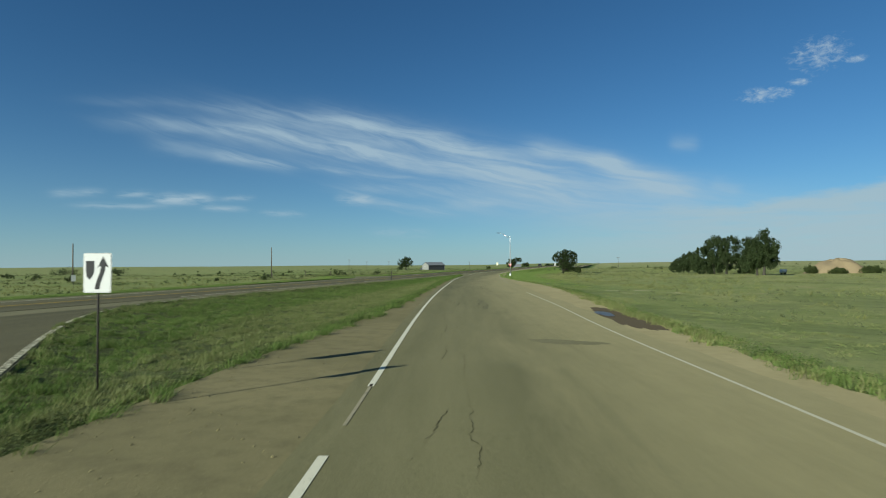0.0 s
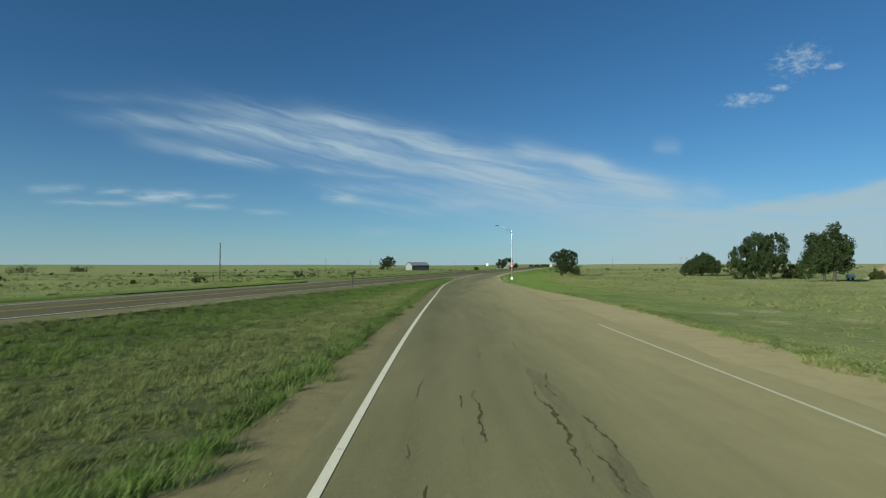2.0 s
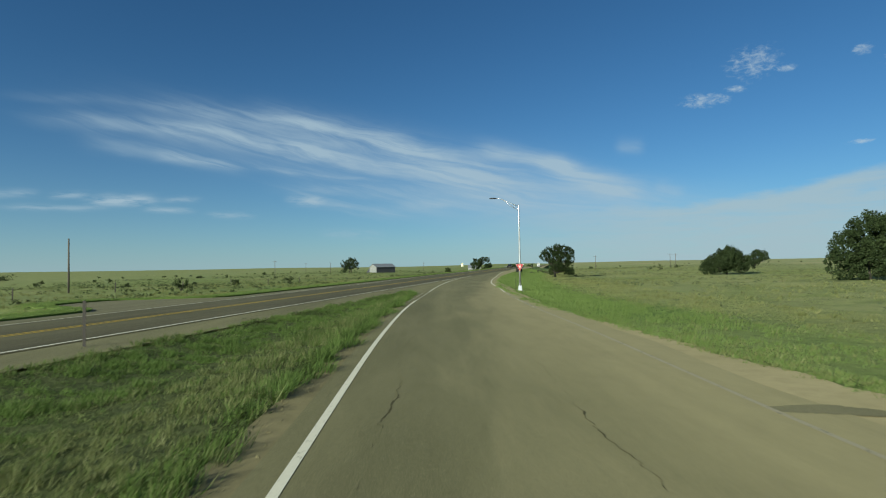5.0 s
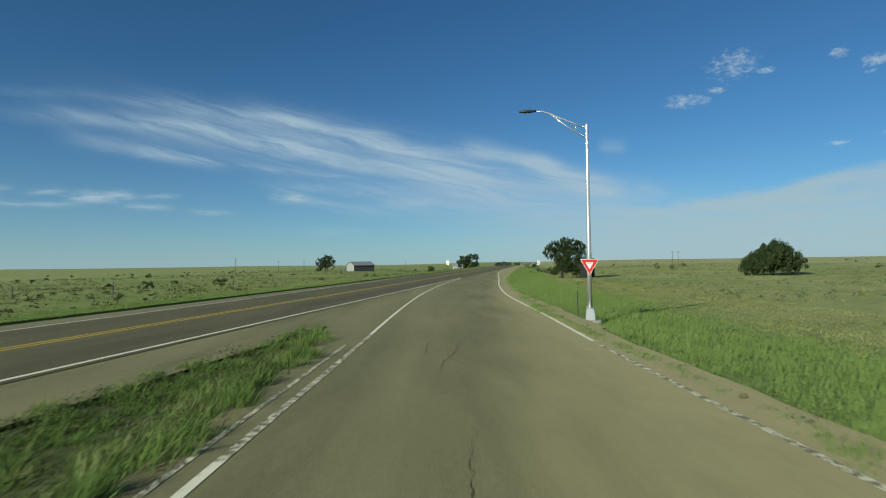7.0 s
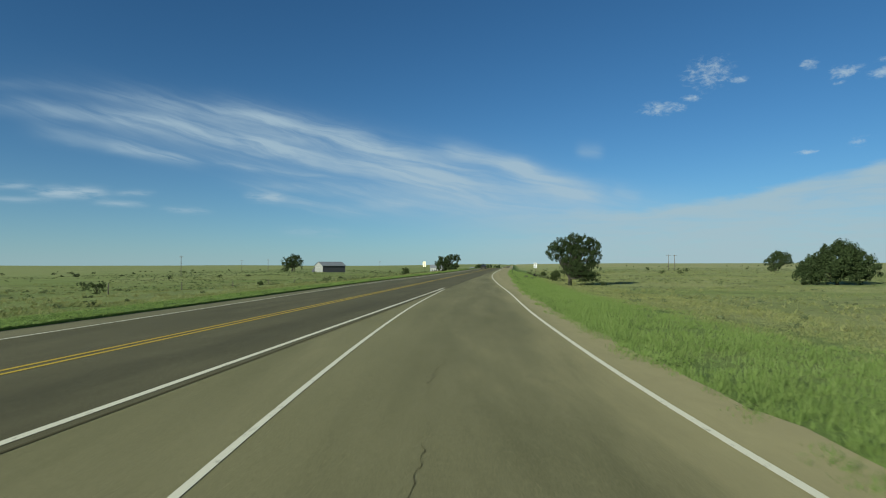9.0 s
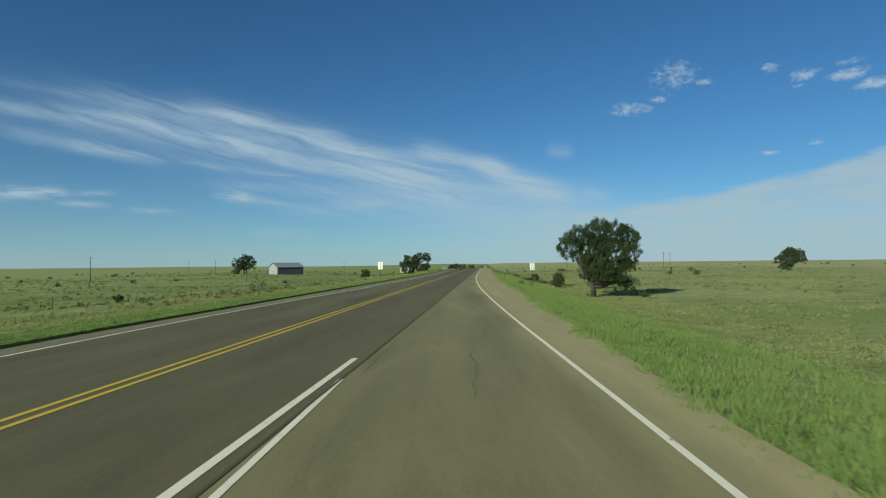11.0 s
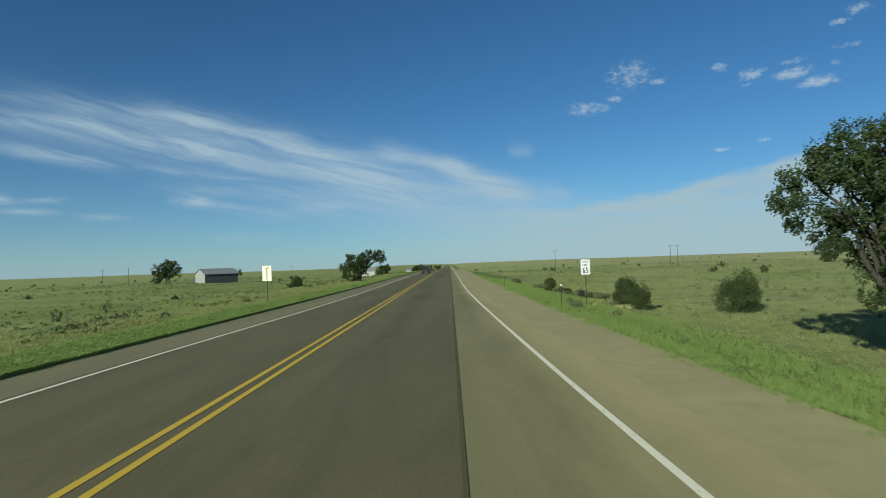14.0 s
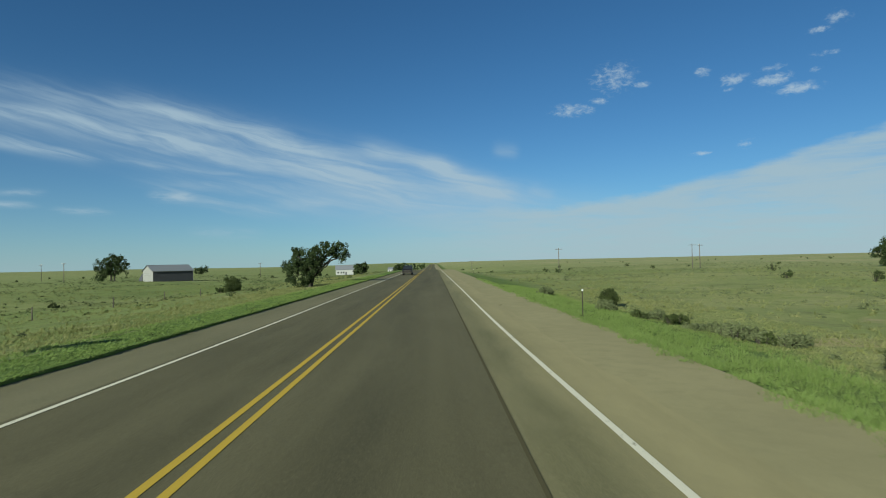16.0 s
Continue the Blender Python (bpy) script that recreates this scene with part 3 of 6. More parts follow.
def turf_z(x, y):
    """Ground height with the raised turf lip along the highway's far shoulder."""
    dl = apron(y) - np.asarray(x, float)
    dr = np.asarray(x, float) - grass_right(y)
    z = np.where((dl > -0.05) & (dl < 2.0), np.maximum(road_z(y) + TURF, ground_z(x, y)), ground_z(x, y))
    dn = np.asarray(x, float) - nose(y)
    z = np.where((dn > -0.8) & (dn < 0.12) & (y > 15) & (y < ISLE_Y1), np.maximum(z, -0.02), z)
    return np.where((dr > -1.0) & (dr < 0.15), np.maximum(road_z(y) - 0.012, z), z)


def spread(lo, hi, step, end_lo, end_hi, growth):
    mid = list(np.arange(lo, hi + step / 2, step))
    out, s = [], step
    p = hi
    while p < end_hi:
        s *= growth
        p += s
        out.append(min(p, end_hi))
    head, s, p = [], step, lo
    while p > end_lo:
        s *= growth
        p -= s
        head.append(max(p, end_lo))
    return np.array(head[::-1] + mid + out)


def ground():
    xs = spread(-40, 62, 1.0, -4600, 4600, 1.10)
    ys = spread(-12, 310, 1.15, -600, 4700, 1.085)
    gx, gy = np.meshgrid(xs, ys)
    gz = ground_z(gx, gy)
    nx, ny = len(xs), len(ys)
    verts = np.stack([gx, gy, gz], -1).reshape(-1, 3)
    i = (np.arange(ny - 1)[:, None] * nx + np.arange(nx - 1)[None, :]).ravel()
    me = mesh_from("ground", verts, np.stack([i, i + 1, i + 1 + nx, i + nx], -1), FIELD, True)
    dr, dl = gx - grass_right(gy), apron(gy) - gx
    strip = np.maximum((1 - ease(dr, 6.0, 11.5)) * (dr > -1), (1 - ease(dl, 2.2, 3.8)) * (dl > -1))
    isle = (gy > 0) & (gy < 111) & (gx > nose(gy) - 1) & (gx < grass_left(gy) + 1)
    frac = (gx - nose(gy)) / np.maximum(grass_left(gy) - nose(gy), 0.1)
    strip = np.where(isle, np.clip(1.15 - 0.55 * ease(np.abs(frac - 0.30), 0.15, 0.5), 0, 1), strip)
    strip = np.where(dl > 0, np.maximum(strip, 0.35 * ease(dl, 2.5, 4.0) * (1 - ease(dl, 9.0, 14.0))), strip)
    strip = np.where(dl > 8, np.maximum(strip, 0.30 * ease(dl, 8, 16) * (1 - 0.6 * ease(dl, 150, 500))), strip)
    strip = np.clip(strip * (0.8 + 0.35 * bumps(gx, gy, 3.0, 9)), 0, 1)
    # the verge by the slip road is thin and dry at first
    strip = np.where((dr > -1), strip * (0.25 + 0.75 * ease(gy, 55, 95)), strip)
    bare = np.zeros_like(gx)
    for px, py, sx, sy, k in ((35.6, 58.5, 1.9, 3.8, 0.80), (38.4, 62.0, 2.4, 3.4, 0.78), (36.8, 54.0, 2.2, 3.0, 0.76), (41.5, 57.0, 2.4, 3.4, 0.72), (33.4, 63.5, 1.2, 3.2, 0.72), (14.9, 249.0, 1.5, 1.3, 1.0), (13.6, 250.6, 1.0, 1.2, 0.9)):
        bare = np.maximum(bare, k * np.exp(-((gx - px) / sx) ** 2 - ((gy - py) / sy) ** 2))
    # painted shade under the grass, on the island only
    a = me.attributes.new("tuft_shade", "FLOAT", "POINT")
    a.data.foreach_set("value", np.where(isle, 0.85, 0.0).ravel().astype(np.float32))
    a = me.attributes.new("bare", "FLOAT", "POINT")
    a.data.foreach_set("value", bare.ravel().astype(np.float32))
    # grows with distance from the road, as the painted haze does
    a = me.attributes.new("far_haze", "FLOAT", "POINT")
    a.data.foreach_set("value", (np.where(gx > 0, 1.0, 0.4) * ease(np.maximum(dr, dl) + 0.15 * np.maximum(gy - 300, 0), 45, 260)).ravel().astype(np.float32))
    a = me.attributes.new("lush", "FLOAT", "POINT")
    a.data.foreach_set("value", strip.ravel().astype(np.float32))
    return structure("ground", me, "rolling green and straw-coloured prairie with grass verges", "ground")


def strip_mesh(name, y0, y1, left, right, top, mat, step=1.5, across=1, depth=0.4, z=road_z):
    """A slab of road between two edges given over y."""
    n = max(2, int((y1 - y0) / step) + 1)
    ys = np.linspace(y0, y1, n)
    L, R = (np.full(n, e) if isinstance(e, (int, float)) else np.asarray(e(ys), float) for e in (left, right))
    rows = []
    for k in range(across + 1):
        rows.append(np.stack([L + (R - L) * k / across, ys, z(ys) + top], -1))
    if depth:
        rows.insert(0, rows[0] - [0, 0, depth])
        rows.append(rows[-1] - [0, 0, depth])
    m = len(rows)
    verts = np.stack(rows, 1).reshape(-1, 3)
    i = (np.arange(n - 1)[:, None] * m + np.arange(m - 1)[None, :]).ravel()
    return mesh_from(name, verts, np.stack([i, i + 1, i + 1 + m, i + m], -1), mat)


def dusted(me):
    """Dust that gathers across the right-hand edge line, wide along the slip road and narrow beyond the merge."""
    co = np.empty(len(me.vertices) * 3, np.float32)
    me.vertices.foreach_get("co", co)
    co = co.reshape(-1, 3)
    a = me.attributes.new("dust", "FLOAT", "POINT")
    past = co[:, 0] - edge_line(co[:, 1])
    a.data.foreach_set("value", ((1 - 0.2 * ease(co[:, 1], 105, 170)) * ease((past + 6.2 - 5.0 * ease(co[:, 1], 75, 150)) / (7.0 - 5.0 * ease(co[:, 1], 75, 150)), 0, 1)).astype(np.float32))
    a = me.attributes.new("lane", "FLOAT", "POINT")
    a.data.foreach_set("value", past.astype(np.float32))
    return me


ground()
shoulder = structure("shoulder", strip_mesh("shoulder", -300, 111, apron, 6.8, -0.015, CHIPSEAL, 2.0), "grey-tan chip-sealed shoulder along the highway", "shoulder")
part("verge_edge", strip_mesh("verge_edge", 111, 1500, apron, 0.0, -0.015, CHIPSEAL, 3.0), CHIPSEAL, shoulder)
part("verge_edge", strip_mesh("verge_edge", 111, 1500, 0.0, lambda y: grass_right(y) + 0.07 * bumps(y * 5, y, 1.1, 73), -0.012, TAN, 0.8), TAN, shoulder, "dusty tan gravel edge")
part("taper", dusted(strip_mesh("taper", 40, 111, SEAM, 6.8, -0.005, ASPHALT_OLD, 2.0)), ASPHALT_OLD, shoulder)
part("gore", dusted(strip_mesh("gore", 99, 111, lambda y: grass_left(y) + 0.25 + 0.12 * bumps(y * 4, y, 1.2, 76), lambda y: ramp_line(y) - 0.2, -0.005, ASPHALT_OLD, 0.5, 3)), ASPHALT_OLD, shoulder, "worn asphalt gore beyond the grass tip")
slip_shoulder = structure("shoulder_slip_road", strip_mesh("shoulder", -40, 111, lambda y: edge_line(y) - 2.0, lambda y: grass_right(y) + 0.25 * bumps(y * 3, y, 1.3, 74), -0.012, DIRT, 0.6), "dusty tan shoulder of the slip road", "shoulder")
part("gravel_edge", strip_mesh("gravel_edge", -40, 111, grass_left, lambda y: edge_line(y) - 2.0, -0.012, GRAVEL, 1.5), GRAVEL, slip_shoulder, "dark stony gravel edge")
road = structure("road", strip_mesh("road", -300, 1500, lambda y: line_left(y) - 0.2, SEAM, 0.004, ASPHALT_NEW, 2.0), "dark resurfaced two-lane highway asphalt", "road")
slip = structure("road_slip", dusted(strip_mesh("road", -40, 111, lambda y: ramp_line(y) - 0.45, lambda y: edge_line(y) + 1.0 + 0.14 * bumps(y * 2, y, 1.1, 71), 0.0, ASPHALT_OLD, 0.5, 16)), "worn dusty grey-tan asphalt slip road", "road")
part("merge_lane", dusted(strip_mesh("merge_lane", 111, 1500, SEAM, lambda y: edge_line(y) + 1.2 + 0.12 * bumps(y * 2, y, 1.1, 72), 0.0, ASPHALT_OLD, 1.0, 24)), ASPHALT_OLD, slip)


turf = strip_mesh("turf_edge", 60, 420, lambda y: apron(y) - 2.2, lambda y: apron(y) + 0.06 * bumps(y * 4, y, 1.0, 75), TURF, FIELD, 0.5, 3)
grown = turf.attributes.new("lush", "FLOAT", "POINT")
grown.data.foreach_set("value", np.ones(len(turf.vertices), np.float32))
structure("turf_edge", turf, "raised green turf lip along the far shoulder", "turf")


def crossroad():
    ys = np.linspace(-40, 36, 60)
    L = np.full(60, 6.8)
    R = np.minimum(nose(ys), grass_left(ys)) - 0.02
    R = np.maximum(R, L + 0.01)
    rows = [np.stack([L, ys, 0 * ys - 0.012], -1), np.stack([R, ys, 0 * ys - 0.012], -1), np.stack([R, ys, 0 * ys - 0.3], -1)]
    verts = np.stack(rows, 1).reshape(-1, 3)
    i = (np.arange(59)[:, None] * 3 + np.arange(2)[None, :]).ravel()
    structure("road_crossing", mesh_from("road", verts, np.stack([i, i + 1, i + 4, i + 3], -1), ASPHALT_NEW), "dark asphalt mouth of the side road", "road")


crossroad()


def ribbon(name, pts, width, z, mat):
    """A flat painted or tarred strip along a line of (x, y) points; width may vary."""
    p = np.asarray(pts, float)
    d = np.gradient(p, axis=0)
    d /= np.maximum(np.linalg.norm(d, axis=1), 1e-6)[:, None]
    nrm = np.stack([d[:, 1], -d[:, 0]], -1)
    w = (np.full(len(p), width) if isinstance(width, (int, float)) else np.asarray(width))[:, None] / 2
    zz = (road_z(p[:, 1]) + z)[:, None]
    verts = np.stack([np.hstack([p - nrm * w, zz]), np.hstack([p + nrm * w, zz])], 1).reshape(-1, 3)
    i = np.arange(len(p) - 1) * 2
    return mesh_from(name, verts, np.stack([i, i + 1, i + 3, i + 2], -1), mat)


def along(fn, y0, y1, step=2.0):
    ys = np.arange(y0, y1 + 0.01, step)
    return np.stack([np.full(len(ys), fn) if isinstance(fn, (int, float)) else fn(ys), ys], -1)


for x in (-0.17, 0.17):
    part("centre_line", ribbon("centre_line", along(x, -300, 1500, 4.0), 0.13, 0.010, PAINT_YELLOW), PAINT_YELLOW, road, "yellow no-passing line")
part("edge_line", ribbon("edge_line", along(line_left, -300, 1500, 2.0), 0.12, 0.010, PAINT_WHITE), PAINT_WHITE, road, "white edge line")
part("edge_line", ribbon("edge_line", along(LINE_R, 36, 171.6, 2.0), 0.15, 0.010, PAINT_WHITE), PAINT_WHITE, road, "white edge line")
part("seam", ribbon("seam", along(SEAM + 0.02, 40, 700, 4.0), 0.06, 0.008, CRACK), CRACK, road, "dark pavement seam")
part("edge_line", ribbon("edge_line", along(ramp_line, -40, 7.8, 1.5), 0.13, 0.006, PAINT_WHITE), PAINT_WHITE, slip, "worn white edge line")
part("edge_line", ribbon("edge_line", along(ramp_line, 7.8, 10.6, 0.4), 0.06, 0.006, PAINT_FADED), PAINT_FADED, slip, "almost vanished white edge line")
part("edge_line", ribbon("edge_line", along(ramp_line, 10.4, 98, 1.46), 0.13, 0.006, PAINT_WHITE), PAINT_WHITE, slip, "worn white edge line")
part("gore_line", ribbon("gore_line", along(ramp_line, 98, 109, 1.0), 0.13, 0.006, PAINT_WORN), PAINT_WORN, slip, "crumbled white gore line")
part("gore_line", ribbon("gore_line", along(lambda y: ramp_line(y) - 0.38, 97, 107, 0.7), 0.09, 0.006, PAINT_WORN), PAINT_WORN, slip, "crumbled white gore line")
part("gore_line", ribbon("gore_line", along(ramp_line, 109, 168.0, 1.5), 0.11, 0.006, PAINT_WHITE), PAINT_WHITE, slip, "thin white gore line")
part("edge_line", ribbon("edge_line", along(edge_line, -40, 47.5, 1.5), 0.09, 0.006, PAINT_THIN), PAINT_THIN, slip, "thin white edge line")
for y0, y1, wide in ((55.4, 57.2, 0.07), (62.6, 66.0, 0.08), (65.8, 78.0, 0.10), (77.8, 92.0, 0.11)):
    part("edge_line", ribbon("edge_line", along(edge_line, y0, y1, 0.6), wide, 0.006, PAINT_FADED), PAINT_FADED, slip, "faded white edge line")
part("edge_line", ribbon("edge_line", along(edge_line, 91.8, 107.9, 0.6), 0.12, 0.006, PAINT_WORN), PAINT_WORN, slip, "chipped white edge line")
part("edge_line", ribbon("edge_line", along(edge_line, 108, 1500, 2.0), 0.12, 0.006, PAINT_WHITE), PAINT_WHITE, slip, "white edge line")
nose_y = np.linspace(7.0, 36, 26)
part("edge_line", ribbon("edge_line", np.stack([np.maximum(nose(nose_y) - 0.25, LINE_R), nose_y], -1), 0.2, 0.004, PAINT_WORN), PAINT_WORN, road, "white curve line")


def crack(x0, y0, x1, y1, width, seed, parent, wander=0.10, step=0.09):
    """A jagged, broken crack between two places on the slip road."""
    r = np.random.RandomState(seed)
    n = max(8, int(math.hypot(x1 - x0, y1 - y0) / step))
    t = np.linspace(0, 1, n)
    off = np.cumsum(r.normal(0, wander * 0.22, n))
    off -= off[0] + (off[-1] - off[0]) * t
    off += r.normal(0, 0.012, n)
    dx, dy = x1 - x0, y1 - y0
    L = math.hypot(dx, dy)
    pts = np.stack([x0 + dx * t - dy / L * off, y0 + dy * t + dx / L * off], -1)
    w = 0.25 * width * np.clip(r.lognormal(-0.1, 0.7, n), 0.1, 2.6) * np.clip(0.65 + 0.9 * np.sin(t * L * 1.1 + r.uniform(0, 6)) + r.normal(0, 0.3, n), 0.03, 1.3)
    part("crack", ribbon("crack", pts, w, 0.0045, CRACK), CRACK, parent)


# cracks where the slip road bends
WINDING = (
    (33, 3, 32.2, 9, 0.03), (33.4, 6, 31.2, 14.5, 0.035), (30.9, 13.5, 28.6, 22, 0.06), (29.6, 20, 28.4, 25, 0.03), (28.6, 22, 26.4, 29.7, 0.05), (30.5, 24, 27.6, 23.2, 0.03),
    (28.2, 30, 27.3, 33.8, 0.16), (28.5, 30, 27.95, 32.4, 0.1), (28.7, 30.2, 28, 33, 0.1), (26, 30.4, 24.8, 35.1, 0.03), (28.4, 30.6, 27.7, 33, 0.1), (26.5, 31.2, 25.8, 33.9, 0.1),
    (26.75, 31.3, 25.95, 34.4, 0.1), (28, 33, 27.2, 36.4, 0.07), (27.3, 33.8, 26.8, 36.3, 0.1), (25.9, 36, 24.2, 43, 0.03), (26.8, 36.3, 25.9, 41.2, 0.05),
)
# cracks along its middle
MIDDLE = (
    (26.5, 41, 23.9, 40.6, 0.03), (24, 48, 22, 56, 0.04), (22.4, 48.5, 20.3, 57, 0.05), (21.6, 52, 24.4, 52.8, 0.025), (23.4, 53.7, 24.3, 50.5, 0.08), (20.3, 57, 17.6, 67, 0.035),
    (22.4, 58, 23.4, 53.7, 0.06), (23, 58, 21.5, 64, 0.03), (17.4, 67.5, 15.8, 75, 0.06), (20.6, 68, 19, 75.5, 0.05), (15.8, 75, 12.9, 90, 0.04), (16, 84, 14.2, 93, 0.03),
    (14, 95, 12.6, 103, 0.035),
)
# cracks where the lanes merge
MERGING = (
    (12.9, 103, 12, 105.5, 0.05), (5.9, 103, 6.3, 108.4, 0.07), (12.2, 103.5, 11.9, 109, 0.06), (11.6, 104, 11.2, 107.5, 0.05), (10.6, 106.5, 9.4, 111, 0.03), (6.3, 108.4, 6, 116, 0.07),
    (5.2, 112, 4.9, 124, 0.035), (6, 116, 6.2, 124, 0.05), (9, 125, 8.2, 134, 0.03), (7.2, 150, 6.8, 160, 0.025), (6.9, 166, 6.7, 176, 0.03), (4.5, 168, 4.4, 173, 0.05),
    (6.9, 168, 7, 182, 0.045), (4.4, 172.2, 4.9, 170.6, 0.05), (6.8, 183, 6.7, 188, 0.06), (6.7, 188, 6.4, 192, 0.04), (4.4, 189.4, 6.6, 189.6, 0.03),
)
for i, (x0, y0, x1, y1, w) in enumerate(WINDING + MIDDLE + MERGING):
    crack(x0, y0, x1, y1, w, 100 + i, slip)


def alligator(x, y, rx, ry, count, seed, parent):
    """A net of short fine cracks."""
    r = np.random.RandomState(seed)
    for k in range(count):
        px, py, t, L = x + rx * r.uniform(-1, 1), y + ry * r.uniform(-1, 1), r.uniform(-0.5, 0.5) + (1.57 if k % 3 == 0 else 0), r.uniform(0.5, 1.6)
        crack(px, py, px - L * math.sin(t + 0.15), py + L * math.cos(t + 0.15), 0.030, seed + k, parent, 0.16)


alligator(11.9, 106.5, 1.0, 3.2, 16, 700, slip)
alligator(23.8, 52.0, 0.5, 3.0, 9, 820, slip)
alligator(19.2, 64.3, 0.5, 1.4, 7, 840, slip)
alligator(5.3, 172.0, 0.7, 4.0, 9, 860, slip)
alligator(8.9, 104.5, 0.8, 4.0, 9, 760, slip)
alligator(21.0, 60.0, 1.6, 5.0, 8, 780, slip)


def stain(x, y, rx, ry, seed, mat, parent, z=0.0035, name="stain", slant=0.0):
    r = np.random.RandomState(seed)
    n = 60
    a = np.linspace(0, 2 * math.pi, n, endpoint=False)
    k = 1 + 0.18 * np.sin(2 * a + r.uniform(0, 6)) + 0.14 * np.sin(3 * a + r.uniform(0, 6)) + r.normal(0, 0.06, n)
    ring = np.stack([x + rx * k * np.cos(a), y + ry * k * np.sin(a), np.full(n, z)], -1)
    ring[:, 0] += slant * (ring[:, 1] - y)
    verts = np.vstack([[[x, y, z]], ring])
    faces = [(0, i + 1, (i + 1) % n + 1) for i in range(n)]
    return part(name, mesh_from(name, verts, np.array(faces), mat), mat, parent)


PATCH_DARK = asphalt("asphalt_patch", (0.205, 0.186, 0.096), (0.232, 0.208, 0.108), (0.262, 0.234, 0.122), 0.6, 0.8)
for i, (x, y, rx, ry) in enumerate(((33.6, 17.6, 1.1, 0.5), (23.6, 71.8, 0.75, 0.35), (10.2, 110.4, 0.28, 0.35), (6.9, 184.2, 0.05, 0.35), (6.6, 187.4, 0.05, 0.4), (26.7, 61.0, 0.7, 0.25))):
    stain(x, y, rx, ry, 300 + i, PATCH_DARK, slip)
RUT = asphalt("asphalt_rut", (0.110, 0.102, 0.050), (0.200, 0.182, 0.088), (0.290, 0.260, 0.136), 0.9, 2.2)
stain(27.85, 33.0, 0.26, 3.4, 320, RUT, slip, 0.0030, "worn_strip", -0.25)
stain(35.4, 26.0, 0.85, 4.4, 310, MUD, slip_shoulder, -0.008, "mud_patch", -0.22)
puddle = structure("puddle_water", mesh_from("water", [(0, 0, 0)] + [(0.34 * (1 + 0.2 * math.sin(3 * a)) * math.cos(a), 1.5 * (1 + 0.15 * math.cos(2 * a)) * math.sin(a), 0) for a in np.linspace(0, 2 * math.pi, 24, endpoint=False)],
                   np.array([(0, i + 1, (i + 1) % 24 + 1) for i in range(24)]), WATER), "shallow muddy puddle beside the road", "puddle")
puddle.matrix_basis = pose(34.75, 27.7, -0.004, 0, 0, 13)


# ---------------------------------------------------------------- plants
def leaf_cloud(centres, radii, per, size, rng, flat=1.0, up=0.0):
    """Small four-cornered leaves scattered in clumps. Returns verts and faces."""
    c = np.repeat(centres, per, axis=0)
    rad = np.repeat(radii, per, axis=0)
    d = rng.normal(0, 1, c.shape)
    d /= np.linalg.norm(d, axis=1)[:, None]
    p = c + d * rad * (rng.uniform(0.15, 1.0, len(c)) ** 0.5)[:, None]
    n = len(p)
    a = rng.normal(0, 1, (n, 3))
    a /= np.linalg.norm(a, axis=1)[:, None]
    nd = d + 0.9 * rng.normal(0, 1, (n, 3)) + [0, 0, up]
    b = np.cross(nd, a)
    b /= np.maximum(np.linalg.norm(b, axis=1), 1e-6)[:, None]
    a = np.cross(b, nd)
    a /= np.maximum(np.linalg.norm(a, axis=1), 1e-6)[:, None]
    s = (size * rng.uniform(0.6, 1.35, n))[:, None]
    v = np.stack([p - a * s, p - b * s * 0.55 * flat, p + a * s, p + b * s * 0.55 * flat], 1).reshape(-1, 3)
    return v, np.arange(n * 4).reshape(-1, 4)


def clumps(lobes, count, rng, shell=0.55, gaps=0.0):
    """Clump centres inside ellipsoid lobes (x, y, z, rx, ry, rz), thicker towards the outside."""
    L = np.array(lobes, float)
    vol = L[:, 3] * L[:, 4] * L[:, 5]
    k = rng.choice(len(L), count, p=vol / vol.sum())
    d = rng.normal(0, 1, (count, 3))
    d /= np.linalg.norm(d, axis=1)[:, None]
    reach = (shell + (1 - shell) * rng.uniform(0, 1, count) ** 0.6) * (1 + 0.10 * np.abs(rng.normal(0, 1, count)))
    c = L[k, :3] + d * L[k, 3:] * reach[:, None]
    if gaps:
        # sky shows through where no twig reaches
        c = c[bumps(c[:, 0] + 0.7 * c[:, 1], c[:, 2] - 0.4 * c[:, 1], 0.36, 88) > gaps]
    return c


def branch(p, q, r0, r1, rng, steps=5, bend=0.12):
    p, q = np.array(p, float), np.array(q, float)
    L = np.linalg.norm(q - p)
    t = np.linspace(0, 1, steps)
    pts = p + (q - p) * t[:, None]
    pts[1:-1] += rng.normal(0, bend * L * 0.35, (steps - 2, 3))
    pts[:, 2] += 0.12 * L * np.sin(math.pi * t)
    return [tuple(x) for x in pts], list(r0 + (r1 - r0) * t)


def joined_tubes(name, tubes, mat, sides=7):
    verts, faces = [], []
    for pts, radii in tubes:
        v, f = tube_arrays(pts, radii, sides, len(verts))
        verts += v
        faces += f
    return mesh_from(name, verts, np.array(faces), mat, True)


